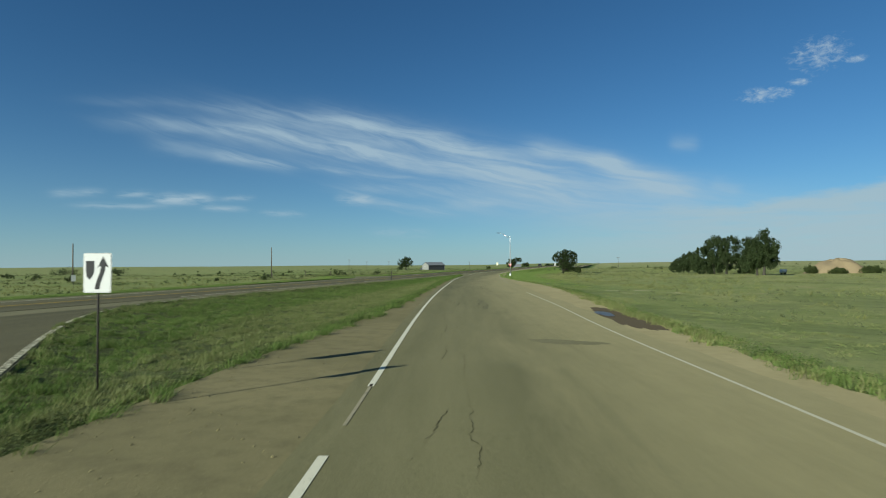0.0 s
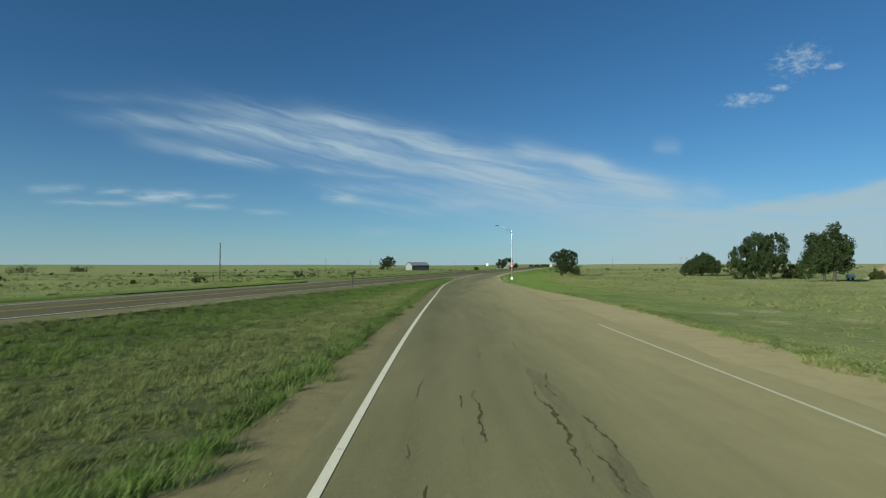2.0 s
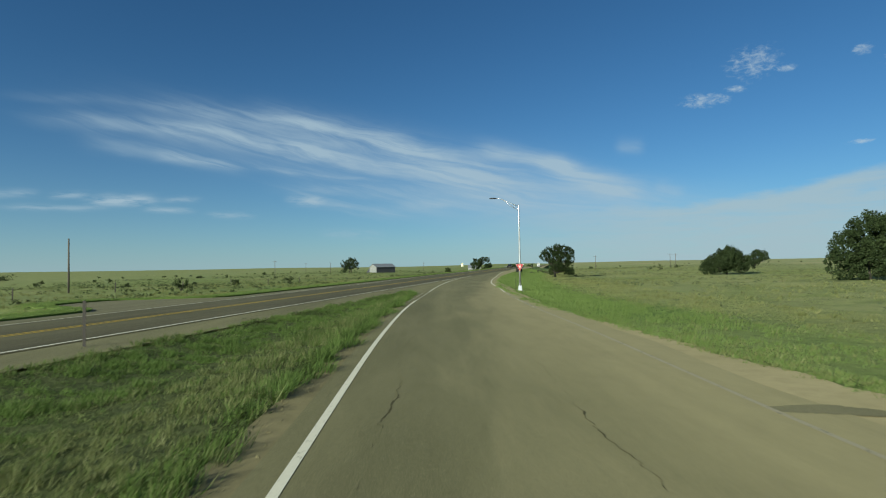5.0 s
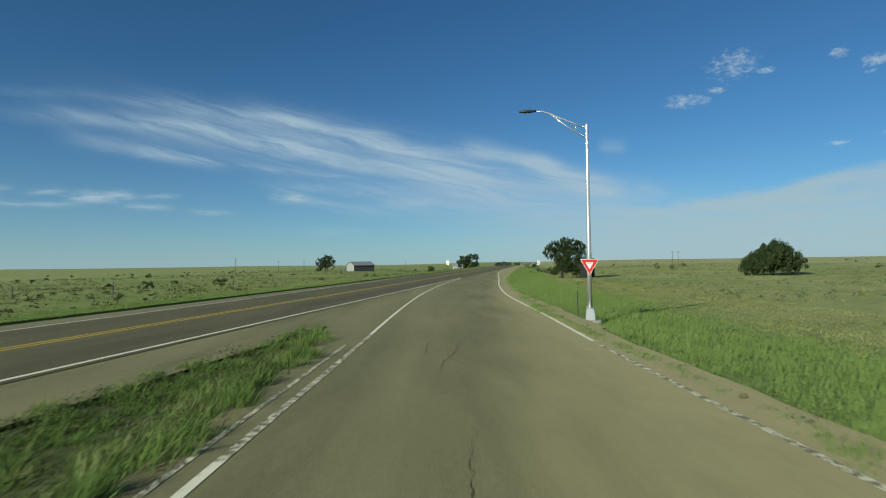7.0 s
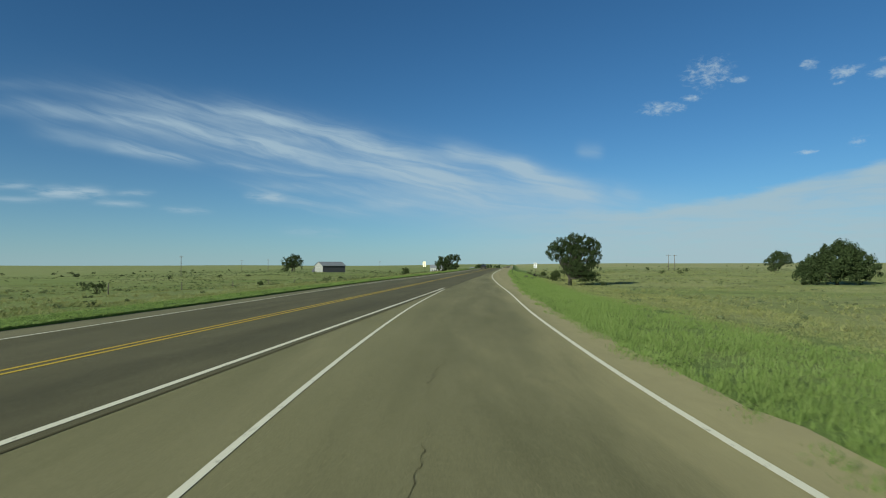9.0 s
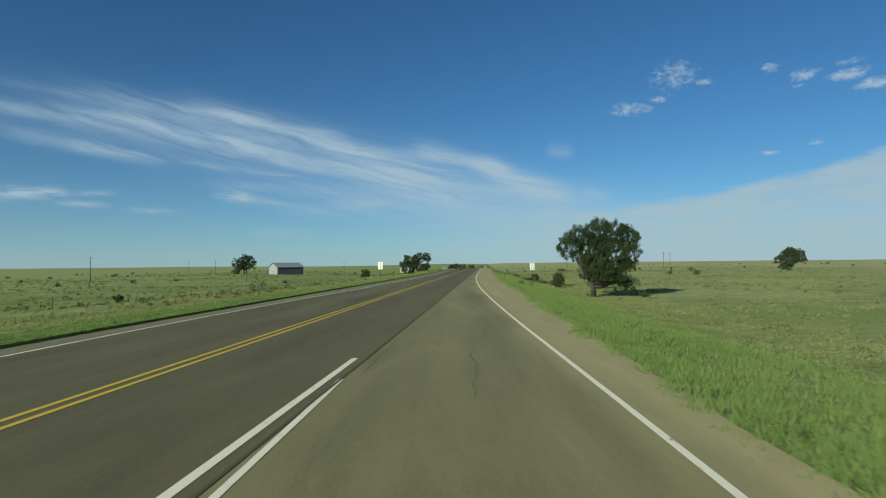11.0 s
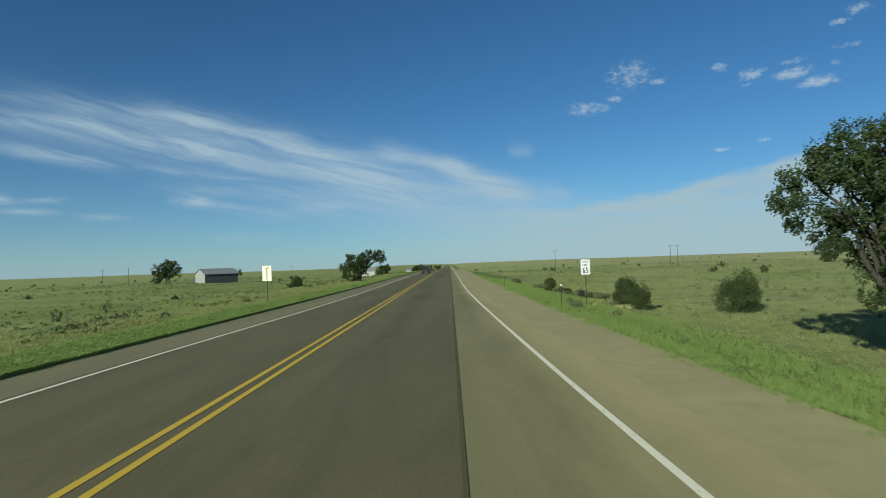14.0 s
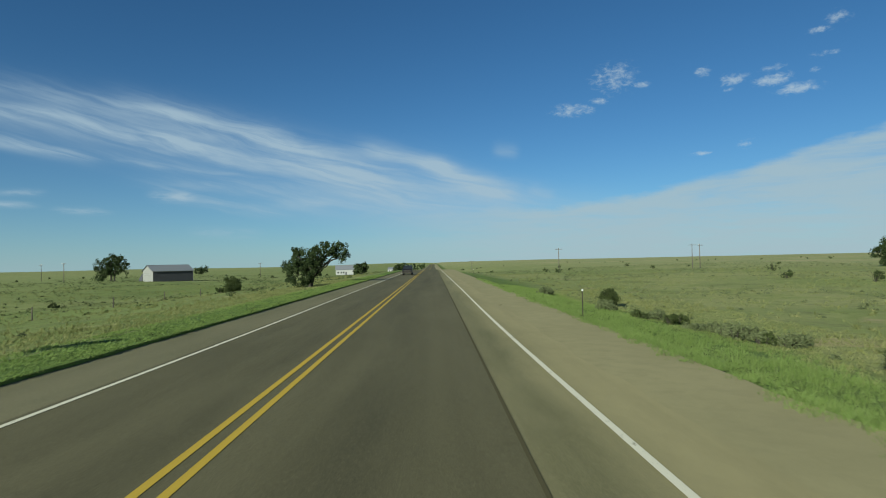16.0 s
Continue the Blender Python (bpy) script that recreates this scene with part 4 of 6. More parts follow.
def tree(name, x, y, lobes, label, category="tree", group="", seed=1, n_clumps=200, clump_r=0.6, per=60, leaf=0.12, trunk=(0.3, 1.8), trunks=((0, 0),), mat=None, shell=0.55, lean=(0, 0), gaps=0.0):
    """trunk: radius and height of the fork; lobes are given from the foot of the tree."""
    rng = np.random.RandomState(seed)
    ob = thing(name, (x, y, float(ground_z(x, y)) - 0.03), label, category, group)
    limbs, stems = [], []
    for i, (tx, ty) in enumerate(trunks):
        r, h = trunk[0] * (1 if i == 0 else 0.75), trunk[1]
        top = (tx * 1.12 + lean[0], ty * 1.12 + lean[1], h)
        pts = [(tx, ty, -0.3), (tx, ty, 0.0), (tx + 0.1 * (top[0] - tx) + 0.02, ty, 0.35 * h), (tx + 0.55 * (top[0] - tx), ty + 0.5 * (top[1] - ty), 0.7 * h), top]
        stems.append((pts, [r * 1.5, r * 1.35, r, r * 0.85, r * 0.7]))
        for L in lobes:
            if len(trunks) > 1 and abs(L[0] - tx) > abs(L[0] - trunks[1 - min(i, 1)][0]) + 0.3:
                continue
            for k in range(3):
                e = np.array(L[:3]) + rng.uniform(-0.55, 0.55, 3) * np.array(L[3:])
                limbs.append(branch(top, e, r * 0.5, 0.035, rng, 6))
    for s in stems:
        part("trunk", joined_tubes("trunk", [s], BARK, 9), BARK, ob, "grey-brown trunk")
    if n_clumps > 60:
        for s in limbs:
            part("limb", joined_tubes("limb", [s], BARK, 5), BARK, ob)
    else:
        part("branchwork", joined_tubes("branchwork", limbs, BARK, 5), BARK, ob)
    c = clumps(lobes, n_clumps, rng, shell, gaps)
    c = c[c[:, 2] > 0.15]
    rad = np.stack([clump_r * rng.uniform(0.5, 1.4, len(c))] * 3, -1) * [0.85, 0.85, 1.05]
    v, f = leaf_cloud(c, rad, per, leaf, rng, 1.0, 0.1)
    part("crown", mesh_from("crown", v, f, mat or LEAF), mat or LEAF, ob)
    return ob


def shrub(name, x, y, w, h, label, seed, leaf=0.05, n=95, per=130, mat=None, group="", category="shrub", up=0.5):
    rng = np.random.RandomState(seed)
    ob = thing(name, (x, y, float(ground_z(x, y)) - 0.03), label, category, group)
    lobes = [(0, 0, h * 0.36, w * 0.45, w * 0.43, h * 0.36), (0.05 * w, 0, h * 0.62, w * 0.30, w * 0.30, h * 0.32)]
    lobes += [(rng.uniform(-0.28, 0.28) * w, rng.uniform(-0.28, 0.28) * w, h * rng.uniform(0.5, 0.78), w * 0.17, w * 0.17, h * 0.24) for _ in range(4)]
    stems = [branch((0, 0, -0.1), (rng.uniform(-0.3, 0.3) * w, rng.uniform(-0.3, 0.3) * w, h * rng.uniform(0.5, 0.9)), 0.035, 0.012, rng) for _ in range(7)]
    part("stems", joined_tubes("stems", stems, BARK, 5), BARK, ob)
    c = clumps(lobes, n, rng, 0.4)
    rad = np.stack([0.13 * (w + h) / 2 * rng.uniform(0.6, 1.3, n)] * 3, -1) * [0.9, 0.9, 1.25]
    v, f = leaf_cloud(c, rad, per, leaf, rng, 0.8, up)
    v[:, 2] = np.maximum(v[:, 2], 0.0)
    part("foliage", mesh_from("foliage", v, f, mat or LEAF_SHRUB), mat or LEAF_SHRUB, ob)
    return ob


# the big elm by the highway: broad flat-topped crown, hanging lower on its far side
ELM_TOP = [
    (-2.7, 0, 6.1, 1.5, 1.7, 1.3), (-1.3, 0.2, 7.3, 1.6, 1.8, 1.2), (0.6, 0, 7.9, 1.7, 1.9, 1.2), (2.6, 0, 7.6, 1.8, 2, 1.3), (4, 0, 7, 1.4, 1.7, 1.4),
    (4.4, 0.1, 5.2, 1.2, 1.5, 1.4), (2.4, -0.3, 5.4, 2.1, 2, 1.7), (-1.5, 0, 5.1, 1, 1.3, 0.9), (1.3, 0, 6.3, 1.6, 1.6, 1.2), (0.2, -1, 5.4, 1.5, 1.2, 1.2),
    (0.5, 0, 8.9, 0.9, 0.9, 0.5),
]
ELM_SKIRT = [
    (0.7, -0.5, 4.3, 1.4, 1.5, 1.2), (2.3, 0, 3.3, 1.8, 1.6, 1.3), (4.1, 0, 3, 1.1, 1.3, 1.5), (0.7, -0.2, 2.6, 0.9, 1, 0.9), (-0.5, 0.6, 4, 0.9, 1, 0.9),
    (3, 0.2, 2.5, 1, 1, 0.9), (-0.1, -0.2, 0.5, 0.5, 0.5, 0.4), (-1, -0.4, 3, 0.9, 0.9, 0.8), (-0.2, 0.5, 2.6, 0.8, 0.8, 0.7), (4.3, 0.2, 1.7, 1, 1.1, 1.1),
    (2.6, 0.4, 1.7, 1.1, 1, 0.8), (-0.6, -0.8, 3.8, 0.9, 0.9, 1.1), (0.7, -1.2, 3.2, 1.2, 1, 1.3), (1.9, -0.9, 2.9, 1.2, 1, 1), (3.5, -0.6, 2.7, 1.1, 1, 1.2),
]
tree("elm_tree", 19.8, 225.2, ELM_TOP + ELM_SKIRT, "broad dark-green elm with a short forked trunk", seed=11, n_clumps=1850, clump_r=0.34, per=80, leaf=0.060,
     trunk=(0.24, 1.3), trunks=((0, 0), (0.25, 0.25)), shell=0.6, gaps=-0.38)
# group of trees in the field
tree("elm_tree", 60.4, 145.2, [(-2.6, 0, 4.0, 2.3, 2.6, 2.5), (0, 0.5, 5.7, 2.6, 2.8, 3.0), (2.7, 0, 5.9, 2.4, 2.6, 2.8), (-3.8, 0, 2.4, 1.6, 2.0, 1.8), (0.5, -0.8, 3.2, 2.7, 2.4, 2.0), (3.2, -0.2, 3.0, 1.8, 2.0, 1.7), (-1.4, 0.2, 1.6, 2.0, 2.0, 1.3)],
     "dark-green spreading elm standing in the field", group="field trees", seed=21, n_clumps=520, clump_r=0.60, per=85, leaf=0.125, trunk=(0.26, 1.8), trunks=((1.8, -1.0), (-0.5, 0)), shell=0.65)
tree("elm_tree", 63.6, 122.0, [(0, 0, 4.0, 2.4, 2.6, 2.4), (0.9, 0, 6.0, 1.6, 1.7, 2.0), (1.3, 0, 7.9, 0.8, 0.9, 1.0), (-1.3, 0, 5.6, 1.3, 1.5, 1.6), (-1.6, 0.3, 2.6, 1.5, 1.7, 1.7), (2.2, 0, 3.4, 1.4, 1.6, 2.0), (2.9, 0, 5.6, 0.8, 0.9, 1.2)],
     "tall ragged dark-green elm beside a mound", group="field trees", seed=22, n_clumps=440, clump_r=0.58, per=80, leaf=0.125, trunk=(0.26, 1.6), trunks=((0.8, -0.8), (-0.2, 0)))
tree("elm_tree", 65.4, 227.1, [(-2.6, 0, 2.6, 3.2, 3.0, 2.3), (0.4, 0, 4.4, 3.4, 3.2, 2.7), (3.0, 0, 3.4, 2.9, 2.8, 2.6), (-4.8, 0, 1.8, 1.9, 2.0, 1.6), (1.2, 0, 6.2, 1.8, 1.9, 1.4), (5.4, 0, 2.4, 1.4, 1.6, 1.7)],
     "low rounded dark-green tree far out in the field", group="field trees", seed=23, n_clumps=420, clump_r=0.72, per=70, leaf=0.16, trunk=(0.25, 1.2))
tree("elm_tree", 124.4, 384.9, [(-2.6, 0, 3.2, 2.6, 3.0, 2.8), (0, 0, 5.2, 2.9, 3.2, 3.0), (2.9, 0, 5.2, 2.5, 3.0, 2.4), (1.2, 0, 6.6, 2.2, 2.2, 1.5), (4.4, 0, 4.0, 1.5, 1.7, 1.5), (-1.0, 0, 1.8, 2.2, 2.2, 1.5)],
     "rounded dark tree on the far side of the pasture", group="field trees", seed=24, n_clumps=170, clump_r=1.0, per=40, leaf=0.26, trunk=(0.3, 1.5), trunks=((-1, 0),))
tree("young_elm", 67.6, 148.5, [(0, 0, 1.6, 1.7, 1.7, 1.5), (1.0, 0, 2.7, 1.1, 1.1, 1.2), (-1.4, 0, 1.2, 1.2, 1.2, 0.9)], "small bushy light-green sapling among the trees", seed=25, n_clumps=70, clump_r=0.55, per=40, leaf=0.15, trunk=(0.09, 0.7), mat=LEAF_SHRUB)
# leaning tree left of the highway, its top arched over to one side
tree("leaning_elm", -13.0, 312.0, [(-1.3, 0, 1.7, 1.9, 1.9, 1.6), (-0.9, 0, 3.3, 1.6, 1.7, 1.3), (-1.6, 0, 4.4, 0.8, 0.9, 0.9), (0.8, 0, 4.0, 1.3, 1.4, 1.0), (2.1, 0, 4.9, 1.5, 1.4, 0.8), (3.7, 0, 4.7, 1.1, 1.1, 0.9), (4.3, 0, 4.0, 0.7, 0.8, 0.6), (0.4, 0, 2.3, 1.2, 1.2, 1.2), (-2.9, 0, 2.6, 0.7, 0.8, 0.8)],
     "dark leaning elm with its top bent over the verge", seed=31, n_clumps=300, clump_r=0.42, per=70, leaf=0.10, trunk=(0.25, 1.6), lean=(0.5, 0))
tree("elm_tree", -139.0, 490.0, [(-3.6, 0, 6.3, 3.6, 3.4, 3.2), (0.6, 0, 8.6, 3.6, 3.4, 2.9), (4.3, 0, 6.6, 2.9, 3.0, 3.6), (0, 0, 4.6, 4.0, 3.6, 2.2), (-5.2, 0, 1.6, 2.6, 2.2, 1.5)],
     "broad dark shade tree beside the barn", seed=32, n_clumps=190, clump_r=1.1, per=40, leaf=0.3, trunk=(0.4, 2.8), trunks=((0, 0), (1.4, 0)))

# bushes
shrub("juniper_bush", 19.8, 256.8, 2.5, 2.6, "dense round juniper bush by the fence line", 41, mat=LEAF_DARK, group="junipers")
shrub("juniper_bush", 18.8, 250.1, 1.9, 2.0, "small round juniper bush by the fence line", 42, mat=LEAF_DARK, group="junipers")
shrub("juniper_bush", 24.6, 246.4, 3.6, 2.9, "wide spreading juniper bush", 43, 0.055, 130, 130, LEAF_DARK, "junipers")
shrub("juniper_bush", 18.4, 287.5, 1.9, 1.6, "low grey-green bush near a marker post", 45, mat=LEAF_SHRUB)
shrub("juniper_bush", -31.1, 334.2, 3.2, 2.7, "single round bush casting a long shadow", 46, 0.09, mat=LEAF_DARK)
shrub("brush", 25.6, 225.0, 1.6, 0.9, "dead brush heap beside the elm", 47, 0.05, 26, 50, LEAF_DARK)
shrub("sapling_bush", -45.6, 286.8, 2.4, 2.0, "thin open bush along the pasture fence", 48, 0.06, 26, 36)
shrub("sapling_bush", -41.0, 270.0, 1.7, 1.6, "thin open bush along the pasture fence", 49, 0.06, 22, 36)
rw = np.random.RandomState(15)
for i in range(26):
    y = 263.0 + 11.0 * rw.uniform()
    x = 19.0 - 0.27 * (y - 263.0) + rw.normal(0, 0.7)
    w, h = rw.uniform(0.7, 1.7), rw.uniform(0.35, 0.8)
    shrub("broadleaf_weed", x, y, w, h, "patch of broad-leaved grey-green weeds", 600 + i, 0.06, 26, 50, SAGE if i % 5 else LEAF_SHRUB, "roadside weeds", "weeds")
for i, (x, y, w, h) in enumerate(((16.8, 283.0, 1.6, 0.7), (15.2, 278.0, 1.8, 0.6), (14.6, 296.0, 2.0, 0.8), (12.4, 244.0, 1.0, 0.5), (13.6, 238.5, 0.8, 0.4), (12.8, 247.5, 0.6, 0.5))):
    shrub("broadleaf_weed", x, y, w, h, "patch of broad-leaved grey-green weeds", 60 + i, 0.075, 34, 60, SAGE, "roadside weeds", "weeds")
rb = np.random.RandomState(5)
for i in range(46):
    y = rb.uniform(300, 900)
    x = rb.uniform(20, 60 + 0.55 * y)
    s = rb.uniform(1.0, 2.6)
    shrub("far_bush", x, y, s * 1.3, s * 0.8, "dark bush dotted over the pasture", 400 + i, 0.16, 14, 24, LEAF_DARK, "pasture bushes")
for i in range(60):
    y = rb.uniform(90, 620)
    x = -rb.uniform(24, 60 + 0.6 * y)
    s = rb.uniform(0.8, 2.2)
    shrub("far_bush", x, y, s * 1.5, s * 0.8, "dark bush dotted over the pasture", 500 + i, 0.16, 14, 24, LEAF_DARK, "pasture bushes")
# trees and buildings strung along the road far ahead
for i, (x, y, w, h) in enumerate(((-26, 470, 7, 5), (-17, 560, 6, 5), (-13, 640, 7, 6), (-22, 700, 9, 7), (-9, 780, 8, 6), (-30, 860, 12, 8), (-44, 600, 8, 6), (-160, 640, 10, 6), (-436, 404, 26, 5), (-409, 435, 22, 4))):
    tree("far_tree", x, y, [(-w * 0.2, 0, h * 0.45, w * 0.32, w * 0.3, h * 0.36), (w * 0.15, 0, h * 0.6, w * 0.36, w * 0.3, h * 0.38)], "small dark tree on the horizon", group="far trees", seed=70 + i, n_clumps=44, clump_r=w * 0.13, per=26, leaf=0.4, trunk=(0.2, h * 0.25))


# ---------------------------------------------------------------- signs, lamp and posts
def gz(x, y):
    return float(ground_z(x, y))


def street_lamp():
    x, y = 16.3, 116.7
    z0 = gz(x, y)
    ob = thing("street_lamp", (x, y, z0), "tall galvanised street lamp with a trussed arm on a concrete footing", "street lamp")
    foot = part("footing", tube("footing", [(0, 0, -0.4), (0, 0, 0.13), (0, 0, 0.165), (0, 0, 0.17)], [0.50, 0.49, 0.45, 0.20], CONCRETE, 24), CONCRETE, ob, "rough round concrete footing")
    bm = bmesh.new()
    lo = [bm.verts.new((sx * 0.2, sy * 0.2, 0.17)) for sx, sy in ((-1, -1), (1, -1), (1, 1), (-1, 1))]
    hi = [bm.verts.new((sx * 0.145, sy * 0.145, 0.66)) for sx, sy in ((-1, -1), (1, -1), (1, 1), (-1, 1))]
    bm.faces.new(lo[::-1])
    bm.faces.new(hi)
    for i in range(4):
        bm.faces.new((lo[i], lo[(i + 1) % 4], hi[(i + 1) % 4], hi[i]))
    bmesh.ops.bevel(bm, geom=list(bm.edges), offset=0.02, segments=2, affect="EDGES")
    part("pedestal", bm, STEEL, ob, "tapered grey metal base box")
    part("flange", tube("flange", [(0, 0, 0.66), (0, 0, 0.69)], [0.17, 0.17], STEEL, 20), STEEL, ob)
    for sx, sy in ((-1, -1), (1, -1), (1, 1), (-1, 1)):
        part("bolt", tube("bolt", [(sx * 0.115, sy * 0.115, 0.68), (sx * 0.115, sy * 0.115, 0.75)], [0.022, 0.018], STEEL, 8), STEEL, ob)
    top = 8.45
    part("pole", tube("pole", [(0, 0, 0.68), (0, 0, 3.0), (0, 0, 6.0), (0, 0, top - 0.05), (0, 0, top)], [0.105, 0.093, 0.078, 0.062, 0.05], ALU, 20), ALU, ob, "bright tapered pole")
    a = Vector((-1.0, 0.03, 0)).normalized()
    p = lambda r, z: (a.x * r, a.y * r, z)
    arm = part("arm", tube("arm", [p(0.05, top - 0.17), p(0.6, top + 0.08), p(1.2, top + 0.36), p(1.55, top + 0.53), p(1.85, top + 0.64), p(2.25, top + 0.67)], [0.034, 0.033, 0.032, 0.031, 0.03, 0.028], ALU, 10), ALU, ob)
    part("strut", tube("strut", [p(0.06, top - 0.58), p(0.8, top - 0.08), p(1.5, top + 0.49)], [0.028, 0.028, 0.026], ALU, 8), ALU, arm)
    part("brace", tube("brace", [p(0.45, top - 0.31), p(0.45, top + 0.01)], [0.018, 0.018], ALU, 8), ALU, arm)
    pts = [(2.1, 0.06, 0.05), (2.3, 0.11, 0.08), (2.52, 0.15, 0.085), (2.72, 0.13, 0.07), (2.82, 0.05, 0.03)]
    bm = bmesh.new()
    rings = []
    side = Vector((-a.y, a.x, 0))
    for r, w, h in pts:
        ring = []
        for k in range(12):
            t = 2 * math.pi * k / 12
            q = Vector(p(r, top + 0.66)) + side * (w * math.cos(t)) + Vector((0, 0, h * math.sin(t) * (1.0 if math.sin(t) > 0 else 0.6)))
            ring.append(bm.verts.new(q))
        rings.append(ring)
    for i in range(len(rings) - 1):
        for k in range(12):
            bm.faces.new((rings[i][k], rings[i][(k + 1) % 12], rings[i + 1][(k + 1) % 12], rings[i + 1][k]))
    bm.faces.new(rings[0][::-1])
    bm.faces.new(rings[-1])
    bmesh.ops.recalc_face_normals(bm, faces=bm.faces)
    head = part("lamp_head", mesh_of(bm, "lamp_head", LAMP_DARK, True), LAMP_DARK, ob, "dark cobra-head lamp")
    return ob, (x, y, z0)


lamp, lamp_at = street_lamp()


def yield_sign():
    x, y, z0 = lamp_at
    ob = thing("yield_sign", (x, y, z0), "red and white triangular yield sign clamped to the lamp pole", "road sign", rz=0)
    zt, zb, w = 2.72, 2.04, 0.385
    tri = [(-w, zt), (0, zb), (w, zt)]

    def cut(pts, r):
        out = []
        for i in range(3):
            a, b, c = Vector(pts[i - 1]), Vector(pts[i]), Vector(pts[(i + 1) % 3])
            for k in range(5):
                t = k / 4
                p0, p2 = b + (a - b).normalized() * r, b + (c - b).normalized() * r
                q = p0 * (1 - t) ** 2 + b * (2 * t * (1 - t)) + p2 * t * t
                out.append((q.x, q.y))
        return out
    cz = zb + (zt - zb) * 2 / 3
    shrink = lambda k: [(px * k, cz + (pz - cz) * k) for px, pz in tri]
    panel = part("panel", solid(bmesh.new(), cut(tri, 0.05), -0.135, -0.131), SIGN_WHITE, ob, "white border plate")
    part("red_field", solid(bmesh.new(), cut(shrink(0.93), 0.045), -0.139, -0.1355), SIGN_RED, panel)
    part("white_field", solid(bmesh.new(), cut(shrink(0.42), 0.02), -0.143, -0.1395), SIGN_WHITE, panel)
    t = part("lettering", words("lettering", "YIELD", 0.085, SIGN_RED), SIGN_RED, panel, "red word")
    t.matrix_basis = pose(0, -0.1455, cz + 0.05)
    part("bracket", box(bmesh.new(), -0.06, 0.06, -0.131, 0.0, 2.47, 2.54, 0.006), STEEL, ob)
    back = thing("sign_from_behind", (x, y, z0), "dark back of a rectangular sign clamped to the lamp pole", "road sign", rz=4)
    part("panel", solid(bmesh.new(), rounded(0.60, 0.78, 0.03, 2.36), 0.12, 0.125), SIGN_BACK, back).location.x = -0.06
    part("bracket", box(bmesh.new(), -0.05, 0.05, 0.0, 0.12, 2.42, 2.48, 0.006), STEEL, back)


yield_sign()


def sign_post(name, x, y, label, w, h, zc, face, rz, round_post=False, corner=0.04):
    z0 = gz(x, y)
    ob = thing(name, (x, y, z0), label, "road sign", rz=rz)
    top = zc + h / 2
    if round_post:
        part("post", tube("post", [(0, 0.03, -0.3), (0, 0.03, top - 0.03)], [0.022, 0.022], POST_DARK, 10), POST_DARK, ob, "slim dark steel post")
    else:
        part("post", box(bmesh.new(), -0.025, 0.025, 0.004, 0.05, -0.3, top - 0.04, 0.004), POST_DARK, ob, "square steel post")
    panel = part("panel", solid(bmesh.new(), rounded(w, h, corner, zc), -0.003, 0.0), face, ob)
    for bz in (zc - h * 0.36, zc + h * 0.36):
        part("bolt", tube("bolt", [(0, -0.002, bz), (0, -0.012, bz)], [0.009, 0.008], STEEL, 8), STEEL, panel)
    return ob, panel


def keep_right():
    ob, panel = sign_post("median_sign", 24.9, 9.1, "white sign with black shield and bent arrow on thin post", 0.56, 0.80, 2.42, SIGN_WHITE, 17, True)
    zc = 2.42
    part("border", solid(bmesh.new(), rounded(0.535, 0.775, 0.035, zc), -0.0055, -0.0035), POST_DARK, panel)
    part("face", solid(bmesh.new(), rounded(0.525, 0.765, 0.03, zc), -0.0085, -0.006), SIGN_WHITE, panel)
    part("shield", solid(bmesh.new(), [(-0.225, zc + 0.24), (-0.06, zc + 0.24), (-0.06, zc + 0.02), (-0.10, zc - 0.07), (-0.155, zc - 0.14), (-0.21, zc - 0.07), (-0.225, zc + 0.02)], -0.012, -0.009), SIGN_BLACK, panel)
    left, right = [], []
    for i in range(13):
        t = i / 12
        cx = 0.0 + 0.115 * (3 * t * t - 2 * t**3)
        cz = zc - 0.33 + 0.47 * t
        left.append((cx - 0.045, cz))
        right.append((cx + 0.045, cz))
    head = [(0.115 + 0.045, zc + 0.14), (0.115 + 0.11, zc + 0.10), (0.115, zc + 0.33), (0.115 - 0.11, zc + 0.10), (0.115 - 0.045, zc + 0.14)]
    part("arrow", solid(bmesh.new(), right[:-1] + head + left[:-1][::-1], -0.012, -0.009), SIGN_BLACK, panel)


keep_right()


def turning_sign():
    """A sign at the tip of the island that throws its shadow over the gravel."""
    sign_post("turning_sign", 25.75, 6.1, "plain upright sign at the island's tip throwing a long shadow", 0.56, 0.80, 2.75, SIGN_WHITE, 32, True)


turning_sign()


def pasture_board():
    sign_post("notice_board", -38.4, 64.0, "small white board on a post at the pasture's edge", 0.55, 0.9, 1.45, SIGN_WHITE, 50)


pasture_board()


def pedestal(x, y):
    ob = thing("cable_pedestal", (x, y, gz(x, y)), "small dark steel cabinet on two bent legs", "cabinet", rz=12)
    part("cabinet", box(bmesh.new(), -0.21, 0.15, -0.10, 0.10, 0.56, 0.98, 0.02), SIGN_BACK, ob, "black weathered box")
    part("lid", box(bmesh.new(), -0.23, 0.17, -0.12, 0.12, 0.982, 1.005, 0.006), POST_DARK, ob)
    part("leg", tube("leg", [(-0.12, 0, -0.2), (-0.13, 0, 0.25), (-0.10, 0, 0.56)], [0.035, 0.032, 0.03], POST_DARK, 8), POST_DARK, ob)
    part("leg", tube("leg", [(0.38, 0, -0.2), (0.37, 0, 0.3), (0.22, 0, 0.52), (0.12, 0, 0.60)], [0.035, 0.032, 0.03, 0.03], POST_DARK, 8), POST_DARK, ob)


pedestal(14.5, 250.9)


